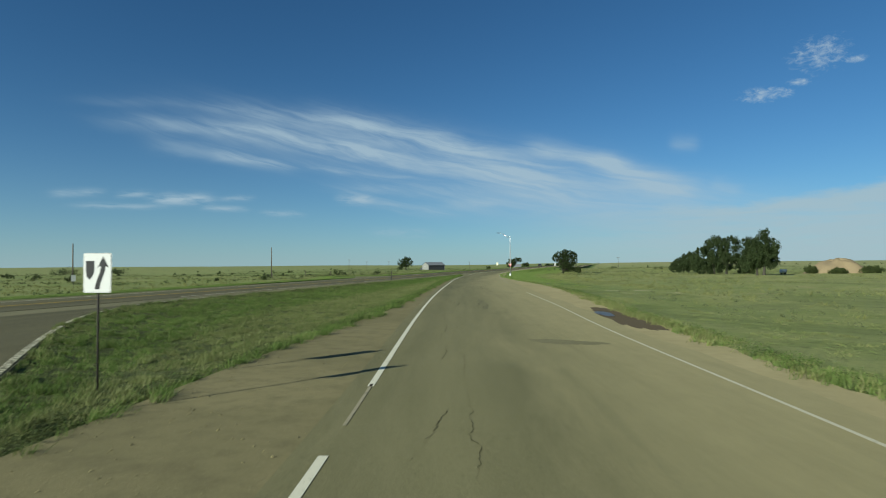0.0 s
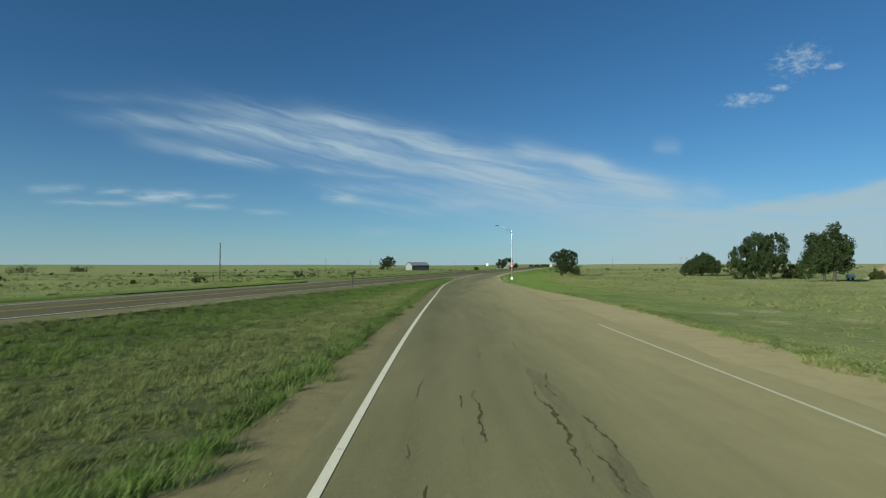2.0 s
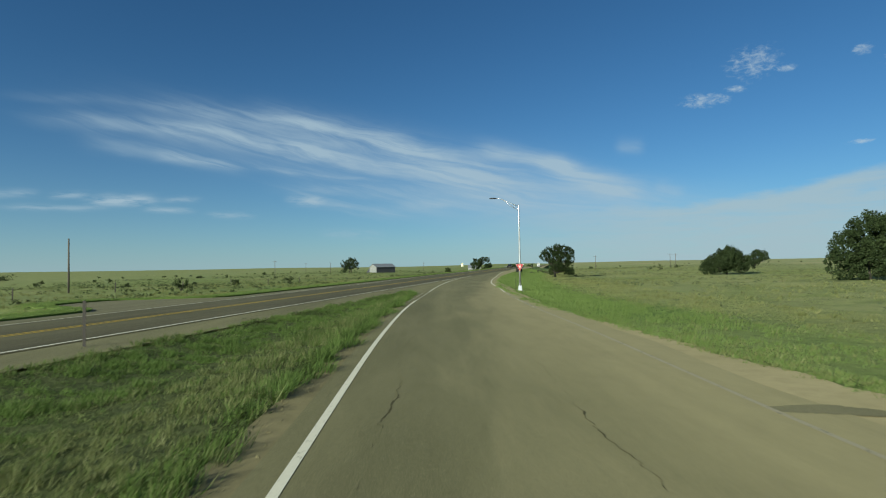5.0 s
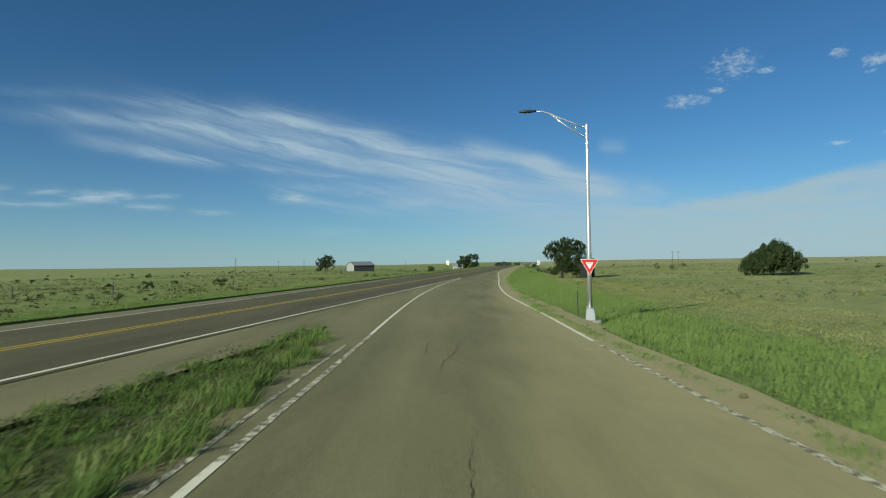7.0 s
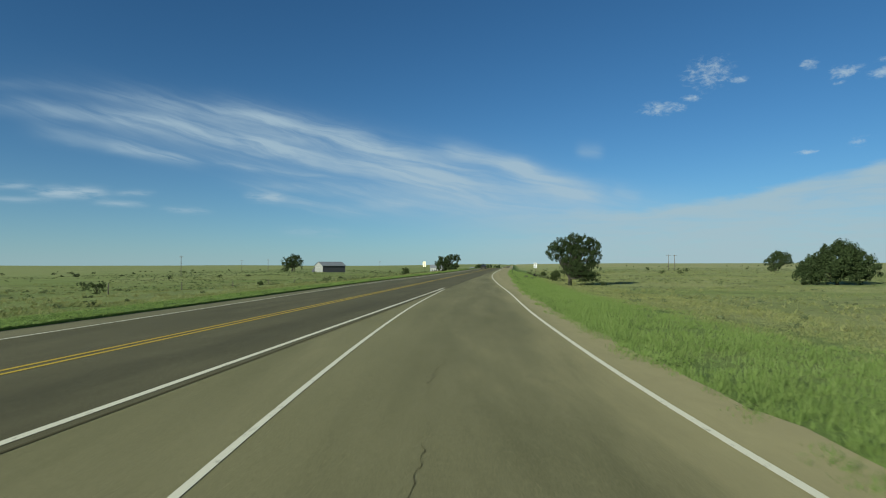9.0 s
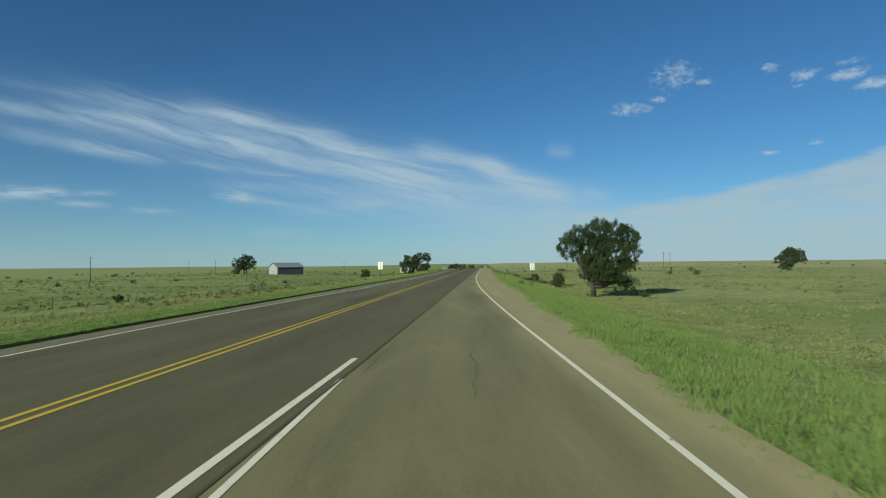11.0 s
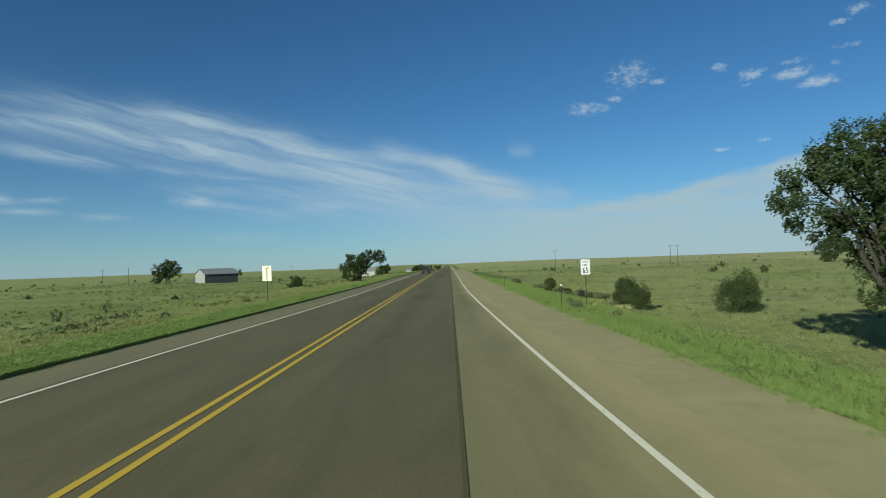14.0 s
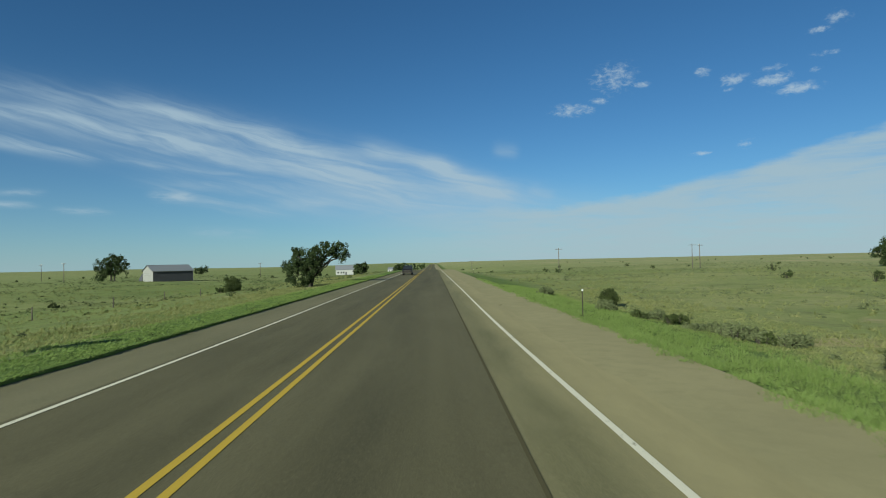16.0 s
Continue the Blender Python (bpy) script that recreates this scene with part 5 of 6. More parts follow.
def field_stone(x, y, size, seed):
    rng = np.random.RandomState(seed)
    bm = bmesh.new()
    bmesh.ops.create_icosphere(bm, subdivisions=2, radius=size)
    for v in bm.verts:
        k = 1 + 0.22 * noise.noise(v.co * (1.6 / size) + Vector((seed, 0, 0)))
        v.co = Vector((v.co.x * k * 1.2, v.co.y * k, v.co.z * k * 0.62 + size * 0.2))
    ob = new("field_stone", mesh_of(bm, "field_stone", DIRT, False))
    ob.matrix_basis = pose(x, y, gz(x, y), 0, 0, float(rng.uniform(0, 180)))
    return tagged(ob, "pale weathered stone lying in the grass", "stone", "field stones")


rs = np.random.RandomState(19)
field_stone(15.2, 249.9, 0.16, 3)
for i in range(16):
    y = 250.6 + 2.6 * rs.uniform()
    field_stone(17.9 + 1.1 * rs.uniform() - 0.25 * (y - 251), y, rs.uniform(0.07, 0.15), 30 + i)


def speed_sign():
    x, y = 14.7, 250.3
    zc = 1.68 - gz(x, y)
    ob, panel = sign_post("speed_limit_sign", x, y, "white speed limit sign with black lettering on a steel post", 0.76, 1.20, zc, SIGN_WHITE, 8)
    part("border", solid(bmesh.new(), rounded(0.72, 1.16, 0.035, zc), -0.0055, -0.0035), SIGN_BLACK, panel)
    part("face", solid(bmesh.new(), rounded(0.695, 1.135, 0.03, zc), -0.0085, -0.006), SIGN_WHITE, panel)
    for text, size, dz, sx in (("SPEED", 0.235, 0.40, 0.84), ("LIMIT", 0.235, 0.15, 0.92), ("65", 0.62, -0.28, 0.84)):
        t = part("lettering", words("lettering", text, size, SIGN_BLACK), SIGN_BLACK, panel)
        t.matrix_basis = pose(0, -0.0115, zc + dz) @ Matrix.Diagonal((sx, 1, 1, 1))


speed_sign()


def t_sign():
    x, y = -10.7, 251.2
    zc = 1.99 - gz(x, y)
    ob, panel = sign_post("junction_sign", x, y, "pale cream roadside sign with a dark letter T", 0.76, 1.22, zc, SIGN_CREAM, -8)
    part("letter", solid(bmesh.new(), [(-0.23, zc + 0.47), (-0.23, zc + 0.40), (-0.045, zc + 0.40), (-0.045, zc - 0.57), (0.045, zc - 0.57), (0.045, zc + 0.40), (0.23, zc + 0.40), (0.23, zc + 0.47)], -0.010, -0.004), SIGN_BROWN, panel)


t_sign()


def marker_post(x, y, tall, reflector, label, group, half=0.022):
    ob = thing("marker_post", (x, y, gz(x, y)), label, "marker post", group)
    bm = bmesh.new()
    solid(bm, [(-half, -0.2), (-half, tall), (half, tall), (half, -0.2)], 0.0, 0.006)
    box(bm, -0.008, 0.008, 0.006, 0.035, -0.2, tall)
    part("post", bm, POST_DARK, ob)
    if reflector:
        part("reflector", tube("reflector", [(0, -0.003, tall - 0.07), (0, -0.016, tall - 0.07)], [0.048, 0.043], SIGN_WHITE, 16), SIGN_WHITE, ob, "white round reflector")
    return ob


first = marker_post(9.6, 234.1, 1.25, True, "slim dark marker post with a round white reflector", "marker posts")
for x, y in ((9.5, 262.5), (9.5, 330.0)):
    copy_thing(first, pose(x, y, gz(x, y)))
plain_post = marker_post(5.3, 77.0, 1.5, False, "slim dark marker post in the grass by the shoulder", "bare marker posts", 0.06)
marker_post(15.85, 117.4, 1.25, False, "thin dark stake in the grass by the lamp", "bare marker posts")


def utility_pole(x, y, tall, arm, label, group):
    ob = thing("utility_pole", (x, y, gz(x, y)), label, "utility pole", group)
    part("pole", tube("pole", [(0, 0, -0.4), (0, 0, tall * 0.5), (0, 0, tall)], [0.15, 0.125, 0.10], WOOD_GREY, 10), WOOD_GREY, ob)
    if arm:
        bar = part("crossarm", box(bmesh.new(), -1.2, 1.2, -0.16, -0.10, tall - 0.5, tall - 0.38, 0.01), WOOD_GREY, ob)
        for ix in (-1.05, -0.45, 0.45, 1.05):
            part("insulator", tube("insulator", [(ix, -0.13, tall - 0.38), (ix, -0.13, tall - 0.26), (ix, -0.13, tall - 0.18)], [0.03, 0.05, 0.02], STEEL, 8), STEEL, bar)
    return ob


bare = utility_pole(-50.3, 133.2, 8.0, False, "thin weathered wooden pole in the pasture", "bare poles")
copy_thing(bare, pose(-70.0, 91.5, gz(-70, 91.5)))
armed = utility_pole(45.6, 430.0, 8.2, True, "weathered utility pole with a crossarm", "power line")
for x, y in ((89.0, 425.0), (92.5, 427.0), (30.0, 640.0), (-148.0, 472.0), (-95.0, 560.0), (-190.0, 520.0), (-60.0, 700.0), (-120.0, 330.0)):
    copy_thing(armed, pose(x, y, gz(x, y), 0, 0, (x * 7) % 50 - 25))


def fence():
    """Posts and three wires along the pasture left of the highway."""
    post = thing("fence_post", (-36.7, 280.0, gz(-36.7, 280.0)), "weathered wooden fence post", "fence post", "pasture fence")
    part("post", tube("post", [(0, 0, -0.3), (0, 0, 0.7), (0, 0, 1.35)], [0.07, 0.065, 0.055], WOOD_GREY, 8), WOOD_GREY, post)
    spots = [(-36.7 + 0.5 * math.sin(k), 280.0 + 14.0 * k) for k in range(-12, 5) if k]
    for x, y in spots:
        copy_thing(post, pose(x, y, gz(x, y), 0, 0, (y * 13) % 90))
    line = sorted(spots + [(-36.7, 280.0)], key=lambda s: s[1])
    for h in (0.5, 0.85, 1.2):
        pts = [(x + 0.07, y, gz(x, y) + h) for x, y in line]
        tagged(new("fence_wire", tube("wire", pts, [0.006] * len(pts), POST_DARK, 4)), "thin rusty fence wire strung between posts", "fence wire", "pasture wires")


fence()


# ---------------------------------------------------------------- barn, mound, farm, car
def barn():
    x, y = -110.0, 468.0
    ob = thing("barn", (x, y, gz(x, y) - 0.1), "metal-roofed barn with a white gable and a dark open side", "barn", rz=46)
    L, D, H, R = 16.2, 11.0, 4.5, 6.8
    gable = [(0, 0), (0, H), (D / 2, R), (D, H), (D, 0)]

    def end(x0, x1, mat, name):
        bm = bmesh.new()
        a = [bm.verts.new((x0, d, z)) for d, z in gable]
        b = [bm.verts.new((x1, d, z)) for d, z in gable]
        bm.faces.new(a)
        bm.faces.new(b[::-1])
        for i in range(5):
            bm.faces.new((a[i], b[i], b[(i + 1) % 5], a[(i + 1) % 5]))
        bmesh.ops.recalc_face_normals(bm, faces=bm.faces)
        return part(name, bm, mat, ob)
    end(0, 0.15, BARN_WHITE, "gable_wall")
    end(L - 0.15, L, BARN_WHITE, "gable_wall")
    part("rear_wall", box(bmesh.new(), 0.15, L - 0.15, D - 0.15, D - 0.002, 0, H), BARN_WHITE, ob)
    part("side_wall", box(bmesh.new(), 0.15, L - 0.15, 0.06, 0.20, 0, H - 0.45), BARN_DARK, ob, "dark upright boards")
    part("fascia", box(bmesh.new(), 0.15, L - 0.15, 0.0, 0.12, H - 0.45, H), BARN_WHITE, ob)
    for k in range(33):
        px = 0.3 + k * (L - 0.6) / 32
        part("batten", box(bmesh.new(), px - 0.04, px + 0.04, 0.03, 0.058, 0, H - 0.45), BARN_DARK, ob)
    for s in (0, 1):
        bm = bmesh.new()
        d0, d1, z0, z1 = (-0.5, D / 2, H - 0.22, R + 0.02) if s == 0 else (D + 0.5, D / 2, H - 0.22, R + 0.02)
        n = 36
        rows = []
        for k in range(n + 1):
            px = -0.4 + (L + 0.8) * k / n
            up = 0.05 if k % 2 else 0.0
            rows.append([bm.verts.new((px, d0, z0 + up)), bm.verts.new((px, d1, z1 + up)), bm.verts.new((px, d1, z1 + up - 0.06)), bm.verts.new((px, d0, z0 + up - 0.06))])
        for k in range(n):
            for j in range(4):
                bm.faces.new((rows[k][j], rows[k + 1][j], rows[k + 1][(j + 1) % 4], rows[k][(j + 1) % 4]))
        bmesh.ops.recalc_face_normals(bm, faces=bm.faces)
        part("roof_slope", bm, ROOF_METAL, ob, "grey ribbed metal roofing")
    part("ridge_cap", box(bmesh.new(), -0.42, L + 0.42, D / 2 - 0.2, D / 2 + 0.2, R + 0.03, R + 0.1, 0.02), ROOF_METAL, ob)
    bm = bmesh.new()
    v = [bm.verts.new(q) for q in ((-0.2, D, 0), (-0.2, D, 3.4), (-0.2, D + 4.2, 0.9), (-0.2, D + 4.2, 0), (10, D, 0), (10, D, 3.4), (10, D + 4.2, 0.9), (10, D + 4.2, 0))]
    for q in ((0, 1, 2, 3), (7, 6, 5, 4), (1, 5, 6, 2), (0, 4, 5, 1), (3, 2, 6, 7), (0, 3, 7, 4)):
        bm.faces.new([v[i] for i in q])
    bmesh.ops.recalc_face_normals(bm, faces=bm.faces)
    part("lean_to", bm, BARN_DARK, ob, "dark lean-to shed")
    door = part("door", box(bmesh.new(), -0.06, -0.004, 3.8, 6.2, 0.05, 3.0, 0.01), BARN_WHITE, ob)
    part("door_track", box(bmesh.new(), -0.1, -0.004, 3.4, 8.8, 3.02, 3.14, 0.01), STEEL, door)


barn()


def mound():
    x, y = 84.8, 143.8
    rng = np.random.RandomState(8)
    n, m = 40, 10
    verts, faces = [], []
    for j in range(m + 1):
        r = 1 - j / m
        for k in range(n):
            a = 2 * math.pi * k / n
            w = 1 + 0.14 * math.sin(2 * a + 1) + 0.1 * math.sin(5 * a)
            h = 3.9 * (1 - r**2.2) * (0.9 + 0.1 * math.sin(3 * a + j)) + rng.normal(0, 0.06)
            verts.append((6.4 * r * w * math.cos(a), 5.0 * r * w * math.sin(a), h - 0.5))
    for j in range(m):
        for k in range(n):
            faces.append((j * n + k, j * n + (k + 1) % n, (j + 1) * n + (k + 1) % n, (j + 1) * n + k))
    ob = thing("dirt_mound", (x, y, gz(x, y)), "bare tan heap of earth among weeds", "mound")
    part("earth", mesh_from("earth", verts, np.array(faces), MOUND_EARTH, True), MOUND_EARTH, ob)
    shrub("brush", 78.5, 141.0, 2.6, 1.7, "scrubby weeds at the foot of the mound", 81, 0.1)
    shrub("brush", 89.0, 138.5, 4.5, 1.4, "scrubby weeds at the foot of the mound", 82, 0.1)
    shrub("brush", 82.5, 137.5, 3.8, 1.1, "scrubby weeds at the foot of the mound", 83, 0.1)


mound()


def tank():
    x, y = 70.2, 130.5
    ob = thing("stock_tank", (x, y, gz(x, y)), "small white tank beside the trees", "tank", rz=20)
    part("drum", tube("drum", [(-0.6, 0, 0.7), (-0.57, 0, 0.7), (0.57, 0, 0.7), (0.6, 0, 0.7)], [0.2, 0.36, 0.36, 0.2], SIGN_WHITE, 18), SIGN_WHITE, ob)
    for px in (-0.4, 0.4):
        part("leg", box(bmesh.new(), px - 0.06, px + 0.06, -0.26, 0.26, -0.1, 0.42, 0.01), POST_DARK, ob)


tank()


def farmhouse(x, y, rz, wall, label, L=11.0, D=8.0, H=3.2, R=5.4):
    ob = thing("farmhouse", (x, y, gz(x, y) - 0.1), label, "house", "far houses", rz=rz)
    bm = bmesh.new()
    box(bm, 0, L, 0, D, 0, H)
    part("wall", bm, wall, ob)
    bm = bmesh.new()
    v = [bm.verts.new(q) for q in ((-0.4, -0.4, H), (-0.4, D / 2, R), (-0.4, D + 0.4, H), (L + 0.4, -0.4, H), (L + 0.4, D / 2, R), (L + 0.4, D + 0.4, H))]
    for q in ((0, 1, 2), (5, 4, 3), (0, 3, 4, 1), (1, 4, 5, 2), (2, 5, 3, 0)):
        bm.faces.new([v[i] for i in q])
    bmesh.ops.recalc_face_normals(bm, faces=bm.faces)
    part("roof", bm, ROOF_METAL, ob)
    for wx in (1.4, 3.6, 5.2):
        wn = part("window", box(bmesh.new(), wx - 0.55, wx + 0.55, -0.05, -0.004, 1.0, 2.3, 0.01), BARN_WHITE, ob)
        part("pane", box(bmesh.new(), wx - 0.45, wx + 0.45, -0.07, -0.052, 1.1, 2.2), GLASS, wn)
    part("door", box(bmesh.new(), 6.4, 7.3, -0.06, -0.004, 0.0, 2.1, 0.01), BARN_DARK, ob)


farmhouse(-66.0, 640.0, 12, HOUSE_WHITE, "white farmhouse far beyond the leaning tree", 12.0, 8.0, 3.6, 6.8)
farmhouse(-36.0, 720.0, -8, HOUSE_WHITE, "small white house far along the road", 9, 7, 3, 4.8)
farmhouse(-34.0, 780.0, 5, HOUSE_WHITE, "small pale house far along the road", 10, 7, 3, 4.8)


def pickup():
    x, y = -2.0, 348.0
    ob = thing("pickup_truck", (x, y, float(road_z(y)) + 0.005), "dark pickup truck in the oncoming lane", "vehicle")
    bm = bmesh.new()
    prof = [(-2.7, 0.45), (-2.75, 0.95), (-2.5, 1.08), (-1.2, 1.14), (-0.55, 1.72), (0.75, 1.76), (1.0, 1.15), (2.7, 1.12), (2.72, 0.5)]
    a = [bm.verts.new((-0.95, d, z)) for d, z in prof]
    b = [bm.verts.new((0.95, d, z)) for d, z in prof]
    for s, k in ((a, 1), (b, 1)):
        for i in (4, 5):
            s[i].co.x *= 0.82
    bm.faces.new(a)
    bm.faces.new(b[::-1])
    for i in range(len(prof)):
        bm.faces.new((a[i], b[i], b[(i + 1) % len(prof)], a[(i + 1) % len(prof)]))
    bmesh.ops.recalc_face_normals(bm, faces=bm.faces)
    bmesh.ops.bevel(bm, geom=list(bm.edges), offset=0.05, segments=2, affect="EDGES")
    body = part("body", bm, CAR_PAINT, ob)
    part("windscreen", mesh_from("windscreen", [(-0.80, -1.16, 1.19), (0.80, -1.16, 1.19), (0.68, -0.66, 1.66), (-0.68, -0.66, 1.66)], np.array([(0, 1, 2, 3)]), GLASS), GLASS, body)
    part("grille", box(bmesh.new(), -0.55, 0.55, -2.79, -2.74, 0.65, 0.95, 0.01), POST_DARK, body)
    part("bumper", box(bmesh.new(), -0.95, 0.95, -2.85, -2.72, 0.40, 0.60, 0.03), POST_DARK, body)
    for sx in (-0.75, 0.75):
        part("headlight", box(bmesh.new(), sx - 0.17, sx + 0.17, -2.79, -2.73, 0.72, 0.92, 0.02), GLASS, body)
    for sx in (-0.82, 0.82):
        for wy in (-1.75, 1.75):
            wheel = part("wheel", tube("tyre", [(sx - 0.12, wy, 0.38), (sx - 0.1, wy, 0.38), (sx + 0.1, wy, 0.38), (sx + 0.12, wy, 0.38)], [0.32, 0.38, 0.38, 0.32], RUBBER, 20), RUBBER, ob)
            part("rim", tube("rim", [(sx - 0.13, wy, 0.38), (sx + 0.13, wy, 0.38)], [0.2, 0.2], STEEL, 14), STEEL, wheel)


pickup()


# ---------------------------------------------------------------- grass and low scrub
def tufts01(x, y, seed):
    """Uneven growth in 0..1 at the size of a tuft and of a few steps."""
    return np.clip(0.5 + 0.30 * bumps(x, y, 0.17, seed) + 0.28 * bumps(x, y, 0.75, seed + 1), 0, 1)


def blades(name, xy, tall, wide, per, mat, label, seed, lean=0.7):
    """Tufts of blades; one triangle a blade."""
    rng = np.random.RandomState(seed)
    n = len(xy) * per
    p = np.repeat(xy, per, axis=0) + rng.normal(0, 0.06, (n, 2))
    t = np.repeat(tall, per)
    h = t * rng.uniform(0.45, 1.15, n)
    z = turf_z(p[:, 0], p[:, 1]) - 0.02
    a = rng.uniform(0, 2 * math.pi, n)
    w = wide * rng.uniform(0.6, 1.3, n) * (0.6 + t)
    side = np.stack([np.cos(a), np.sin(a)], -1) * (w / 2)[:, None]
    tip = p + rng.normal(0, 1, (n, 2)) * (h * lean * 0.6)[:, None] + np.array([0.22, 0.12]) * h[:, None]
    v = np.stack([np.column_stack([p - side, z]), np.column_stack([p + side, z]), np.column_stack([tip, z + h])], 1).reshape(-1, 3)
    ob = new(name, mesh_from(name, v, np.arange(n * 3).reshape(-1, 3), mat))
    return tagged(ob, label, "grass", kind="stuff")


rg = np.random.RandomState(77)

# island between slip road and highway
n = 230000
yy = rg.uniform(ISLE_Y0, ISLE_Y1, n)
ll, rr = nose(yy) - 0.25 - 0.2 * bumps(yy * 3, yy, 1.6, 33), grass_left(yy) + 0.15 + 0.3 * bumps(yy * 3, yy, 2.0, 3)
xx = ll + (rr - ll) * rg.uniform(0, 1, n)
grow = tufts01(xx, yy, 21)
bunch = np.clip(0.5 + 0.55 * bumps(xx, yy, 0.11, 31) + 0.35 * bumps(xx, yy, 0.34, 32), 0, 1)
keep = (rg.uniform(0, 17, n) < (rr - ll)) & (bunch > 0.40 * rg.uniform(0, 2, n))
grow = 0.35 * grow + 0.65 * bunch
xx, yy, grow = xx[keep], yy[keep], grow[keep]
f = (xx - nose(yy)) / np.maximum(grass_left(yy) - nose(yy), 0.1)
lushness = np.clip(0.75 - 0.75 * ease(f, 0.40, 0.62) + 0.75 * ease(f, 0.86, 0.97) + 0.5 * ease(yy, 60, 90) - 0.5 * ease(-f, -0.2, 0.0), 0.08, 0.95)
green = rg.uniform(0, 1, len(xx)) < lushness
hh = (0.03 + 0.30 * grow**1.6 * rg.uniform(0.6, 1.0, len(xx))) * (1 + 0.6 * ease(f, 0.93, 1.0)) * (1 + 0.9 * ease(f, 0.5, 0.9) * ease(yy, 55, 90))
hh = np.minimum(hh, 0.40)
xy = np.column_stack([xx, yy])
blades("verge_grass", xy[green], hh[green], 0.027, 7, GRASS_LUSH, "bright green unmown grass on the island", 1)
blades("verge_grass_dry", xy[~green], hh[~green] * 0.9, 0.028, 7, GRASS_ISLE, "dull grey-green seeding grass on the island", 2)

# right-hand verge and the first stretch of field
n = 118000
yy = -4 + 318 * rg.uniform(0, 1, n) ** 0.95
dd = 16.0 * rg.uniform(0, 1, n) ** 1.5
xx = grass_right(yy) - 0.15 + dd + 0.25 * bumps(yy * 2, yy, 1.5, 13) + rg.normal(0, 0.14, n)
grow = tufts01(xx, yy, 24)
keep = (grow > 0.20 * rg.uniform(0, 2, n)) & (np.hypot(xx - 16.3, yy - 116.3) > 0.75)
xx, yy, dd, grow = xx[keep], yy[keep], dd[keep], grow[keep]
green = rg.uniform(0, 1, len(xx)) < (1 - ease(dd, 5.5, 11.0)) * (0.15 + 0.85 * ease(yy, 50, 95) + 0.5 * ease(-yy, -24, -8))
bald = np.exp(-((xx - 37.5) / 4.2) ** 2 - ((yy - 58.5) / 6.5) ** 2) + np.exp(-((xx - 14.6) / 1.4) ** 2 - ((yy - 249.4) / 1.4) ** 2)
keep = bald * (0.55 + 0.6 * bumps(xx, yy, 0.22, 15)) < 0.30
xx, yy, dd, grow, green = xx[keep], yy[keep], dd[keep], grow[keep], green[keep]
thin = (1 - ease(yy, 70, 95)) * ease(dd, 0.6, 2.0)
keep = bumps(xx, yy, 1.1, 41) + 0.8 * bumps(xx, yy, 0.30, 42) > -1.6 + 1.75 * thin
xx, yy, dd, grow, green = xx[keep], yy[keep], dd[keep], grow[keep], green[keep]
rough = np.clip(ease(dd, 5.0, 9.0) + 1 - ease(yy, 60, 100), 0, 1)
rank = (1 - ease(dd, 0.8, 2.2)) * (1 - ease(yy, 34, 60))
hh = 0.17 * rank * grow + (0.15 + 0.17 * grow * rg.uniform(0.6, 1.0, len(xx))) * (1 - rough) * (0.55 + 0.45 * ease(dd, 0.0, 0.9)) + (0.06 + 0.24 * grow) * rg.uniform(0.5, 1.0, len(xx)) * (0.55 + 0.30 * ease(yy, 60, 100)) * rough
xy = np.column_stack([xx, yy])
blades("verge_grass", xy[green], hh[green], 0.024, 8, GRASS_VERGE, "bright green smooth grass along the road", 3, 0.5)
blades("verge_grass_dry", xy[~green], hh[~green], 0.042, 5, GRASS_DRY, "dry straw-green grass beyond the verge", 4)

# left-hand verge of the highway
n = 78000
yy = rg.uniform(10, 345, n)
dd = 11.0 * rg.uniform(0, 1, n) ** 2.0
xx = apron(yy) + 0.1 - dd + 0.2 * bumps(yy * 2, yy, 1.5, 14) + rg.normal(0, 0.1, n)
grow = tufts01(xx, yy, 27)
keep = grow > 0.20 * rg.uniform(0, 2, n)
xx, yy, dd, grow = xx[keep], yy[keep], dd[keep], grow[keep]
green = rg.uniform(0, 1, len(xx)) < 1 - ease(dd, 2.2, 3.6)
hh = 0.07 + (0.06 + 0.16 * ease(dd, 2.5, 5.0)) * grow * rg.uniform(0.5, 1.0, len(xx))
xy = np.column_stack([xx, yy])
blades("verge_grass", xy[green], hh[green], 0.052, 6, GRASS_VERGE, "bright green grass along the highway's far side", 5)
blades("verge_grass_dry", xy[~green], hh[~green], 0.055, 4, GRASS_DRY, "dry pasture grass beyond the highway", 6)

# bunch grass over the open pasture
n = 60000
yy = rg.uniform(0, 420, n)
xr = grass_right(yy) + 12 + 95 * rg.uniform(0, 1, n) ** 1.4
xl = apron(yy) - 8 - 95 * rg.uniform(0, 1, n) ** 1.4
xx = np.where(rg.uniform(0, 1, n) < 0.5, xr, xl)
keep = bumps(xx, yy, 3.2, 24) + 0.7 * bumps(xx, yy, 0.8, 25) + rg.uniform(-0.5, 0.5, n) > 0.0
xx, yy = xx[keep], yy[keep]
hh = np.clip(0.12 + 0.22 * rg.uniform(0, 1, len(xx)), 0.1, 0.5)
blades("pasture_grass", np.column_stack([xx, yy]), hh, 0.10, 6, GRASS_DRY, "clumps of straw-green bunch grass over the pasture", 7, 1.2)


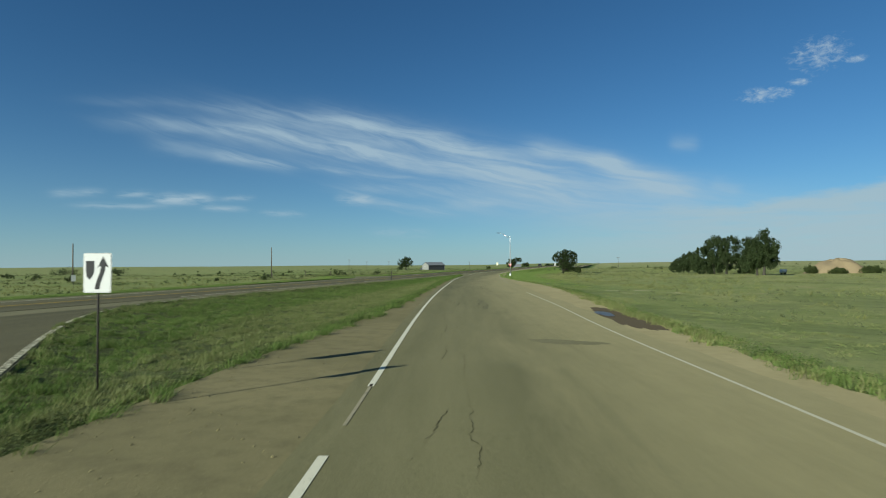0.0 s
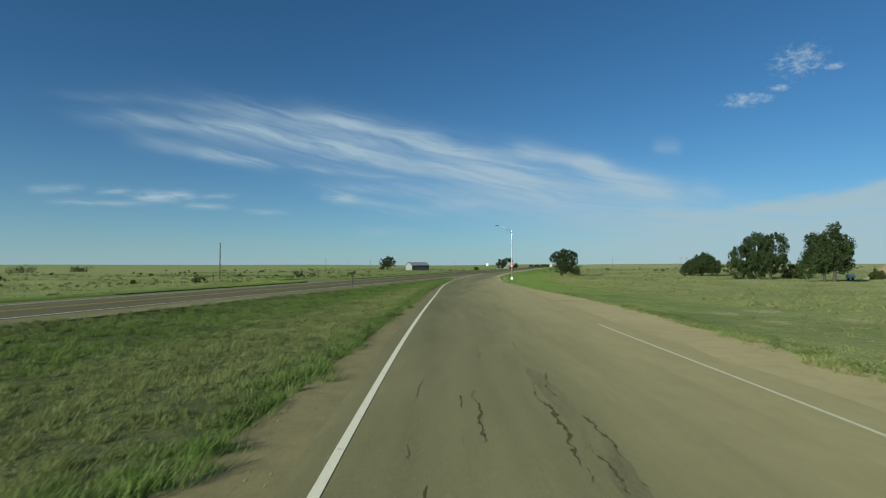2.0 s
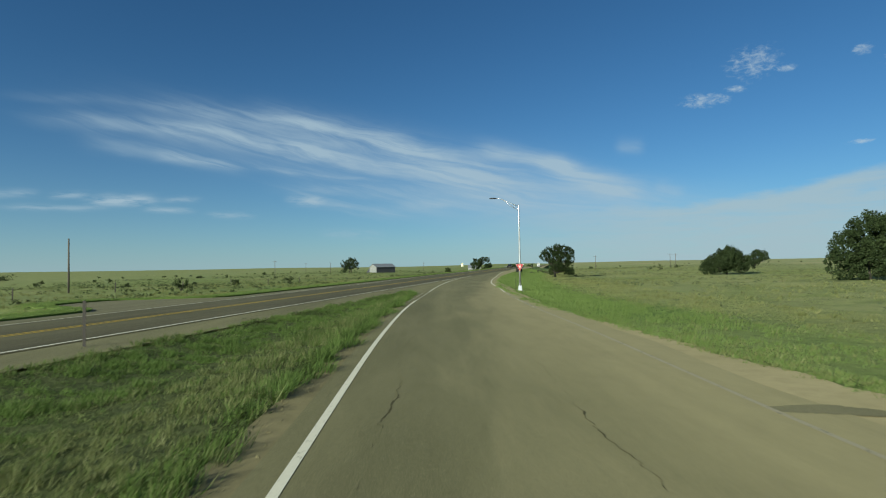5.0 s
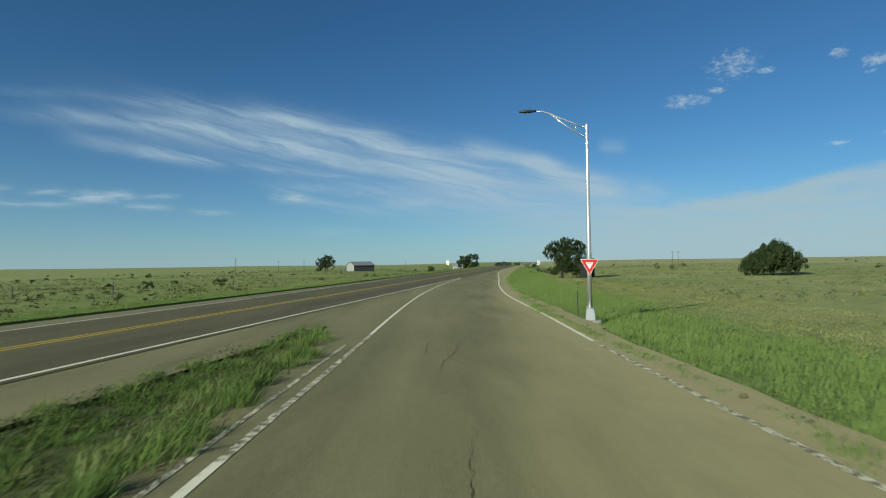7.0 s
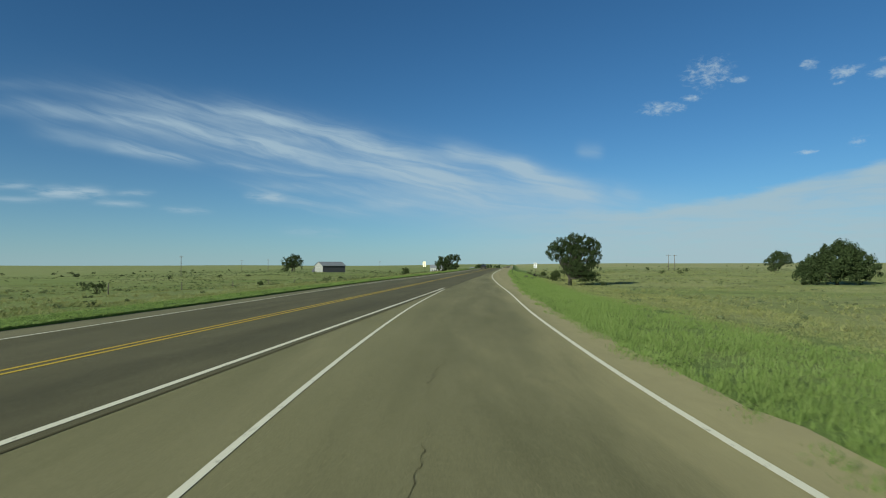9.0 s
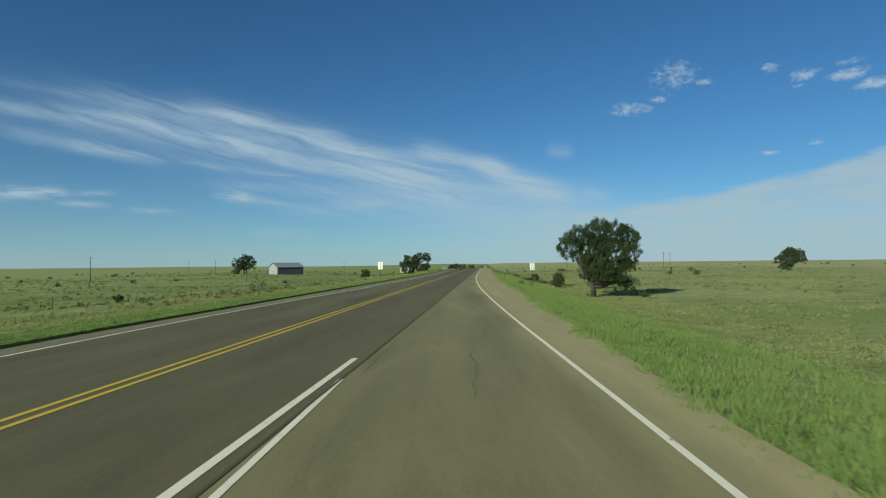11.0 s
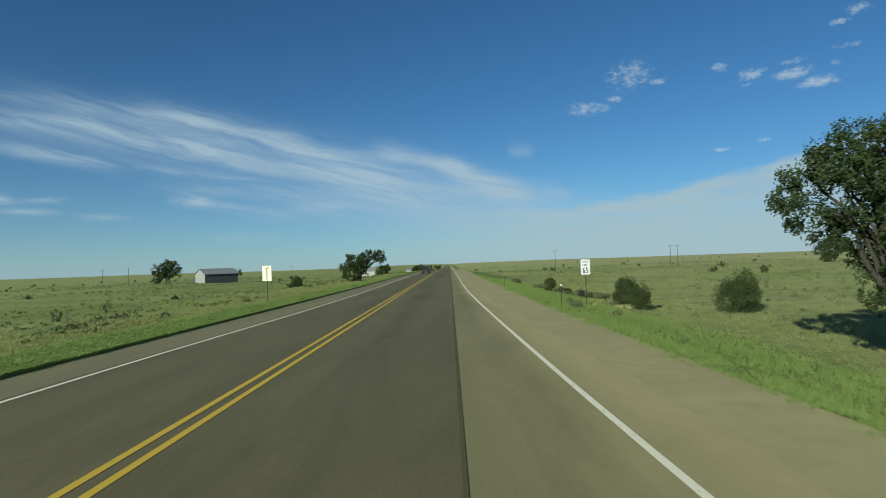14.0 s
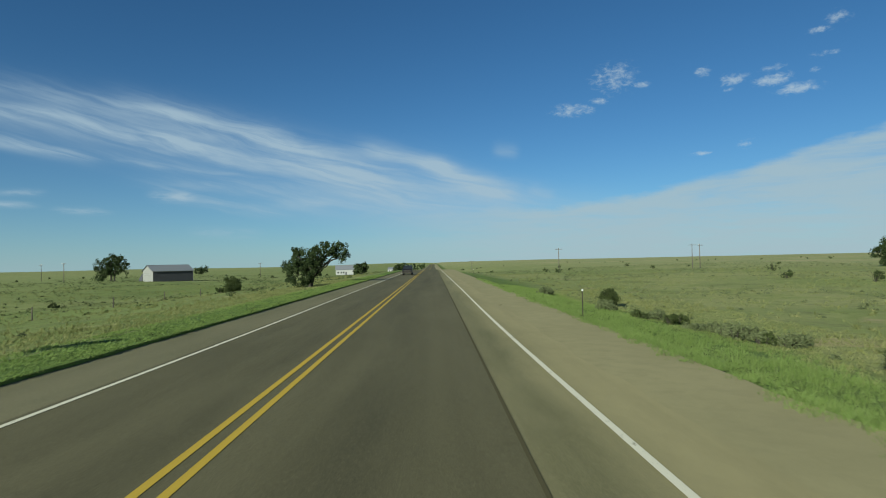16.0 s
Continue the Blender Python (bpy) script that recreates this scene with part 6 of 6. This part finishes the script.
def scrub(name, count, y0, y1, x0, x1, side, label, seed, leaf=0.10, mat=SAGE):
    rng = np.random.RandomState(seed)
    yy = rng.uniform(y0, y1, count)
    base = grass_right(yy) if side > 0 else apron(yy)
    xx = base + side * (x0 + (x1 - x0) * rng.uniform(0, 1, count) ** 1.3)
    keep = bumps(xx, yy, 7.0, seed) + rng.uniform(-0.5, 0.5, count) > 0.0
    xx, yy = xx[keep], yy[keep]
    s = (0.16 + 0.45 * rng.uniform(0, 1, len(xx)) ** 2) * (1 + 0.9 * ease(np.abs(xx), 30, 150))
    c = np.column_stack([xx, yy, ground_z(xx, yy) + s * 0.35])
    v, f = leaf_cloud(c, np.stack([s * 1.15, s * 1.15, s * 0.75], -1), 30, leaf, rng, 0.8, 0.8)
    tagged(new(name, mesh_from(name, v, f, mat)), label, "scrub", kind="stuff")


scrub("sage_scrub", 4600, 130, 560, 9, 170, 1, "low grey-green sage clumps over the pasture", 51)
scrub("sage_scrub", 7600, 40, 600, 8, 190, -1, "low dark-green sage clumps over the pasture", 52, 0.11, SAGE_DARK)
scrub("weed_clumps", 900, 0, 120, 5, 60, 1, "low green weed clumps in the field", 53, 0.055)


def stones(name, left, right, y0, y1, count, label, seed):
    """Loose stones strewn over a gravel strip."""
    rng = np.random.RandomState(seed)
    yy = rng.uniform(y0, y1, count)
    L, R = left(yy), right(yy)
    xx = L + (R - L) * rng.uniform(0, 1, count) ** 1.4
    s = 0.008 + 0.020 * rng.uniform(0, 1, count) ** 3
    shape = np.array([(1, 0, 0), (0, 1, 0), (-1, 0, 0), (0, -1, 0), (0, 0, 0.7), (0, 0, -0.5)], float)
    v = shape[None] * s[:, None, None] * rng.uniform(0.6, 1.4, (count, 6, 3))
    t = rng.uniform(0, 6.28, count)
    ct, st = np.cos(t)[:, None], np.sin(t)[:, None]
    v = np.stack([v[..., 0] * ct - v[..., 1] * st + xx[:, None], v[..., 0] * st + v[..., 1] * ct + yy[:, None], v[..., 2] - 0.008], -1)
    tri = np.array([(0, 1, 4), (1, 2, 4), (2, 3, 4), (3, 0, 4), (1, 0, 5), (2, 1, 5), (3, 2, 5), (0, 3, 5)])
    f = (tri[None] + 6 * np.arange(count)[:, None, None]).reshape(-1, 3)
    tagged(new(name, mesh_from(name, v.reshape(-1, 3), f, GRAVEL)), label, "stones", kind="stuff")


stones("gravel_stones", grass_left, lambda y: ramp_line(y) - 0.5, 3, 108, 4000, "loose brown stones strewn over the gravel edge", 301)


def edge_weeds(name, count, line, y0, y1, width, label, seed, mat, bald=0.15):
    """Broad weeds that fringe the pavement; dark ones imitate the grass edge's shadow."""
    rng = np.random.RandomState(seed)
    yy = rng.uniform(y0, y1, count)
    keep = bumps(yy * 4, yy, 2.0, seed) + rng.uniform(-0.7, 0.7, count) > bald
    yy = yy[keep]
    xx = line(yy) + width * rng.uniform(0.0, 1.0, len(yy))
    s = rng.uniform(0.06, 0.20, len(xx))
    c = np.column_stack([xx, yy, turf_z(xx, yy) + s * 0.6])
    v, f = leaf_cloud(c, np.stack([s * 1.4, s * 1.4, s], -1), 26, 0.030, rng, 0.7, 0.8)
    tagged(new(name, mesh_from(name, v, f, mat)), label, "weeds", kind="stuff")


# weeds kept dark to imitate the shadow under the island's grass edge
edge_weeds("edge_weeds", 1700, grass_left, ISLE_Y0, 105, -0.5, "dark leafy weeds that also draw the grass edge's shadow line", 91, LEAF_SHRUB)
edge_weeds("edge_weeds", 1100, lambda y: nose(y) - 0.08, 20, 109, 1.2, "dark leafy weeds beside the gravel shoulder", 92, LEAF_SHRUB)
edge_weeds("edge_weeds", 900, grass_right, 0, 330, 1.0, "leafy weeds along the pavement edge", 93, LEAF_SHRUB)
edge_weeds("edge_weeds", 700, grass_right, 4, 58, 1.8, "rank green weeds beside the puddle", 95, GRASS_LUSH, -0.3)
# dark leaves added in place of the turf edge's shadow
edge_weeds("edge_weeds", 500, apron, 60, 340, -0.6, "dark leaf fringe added as the far turf edge's shadow line", 94, LEAF_SHRUB)
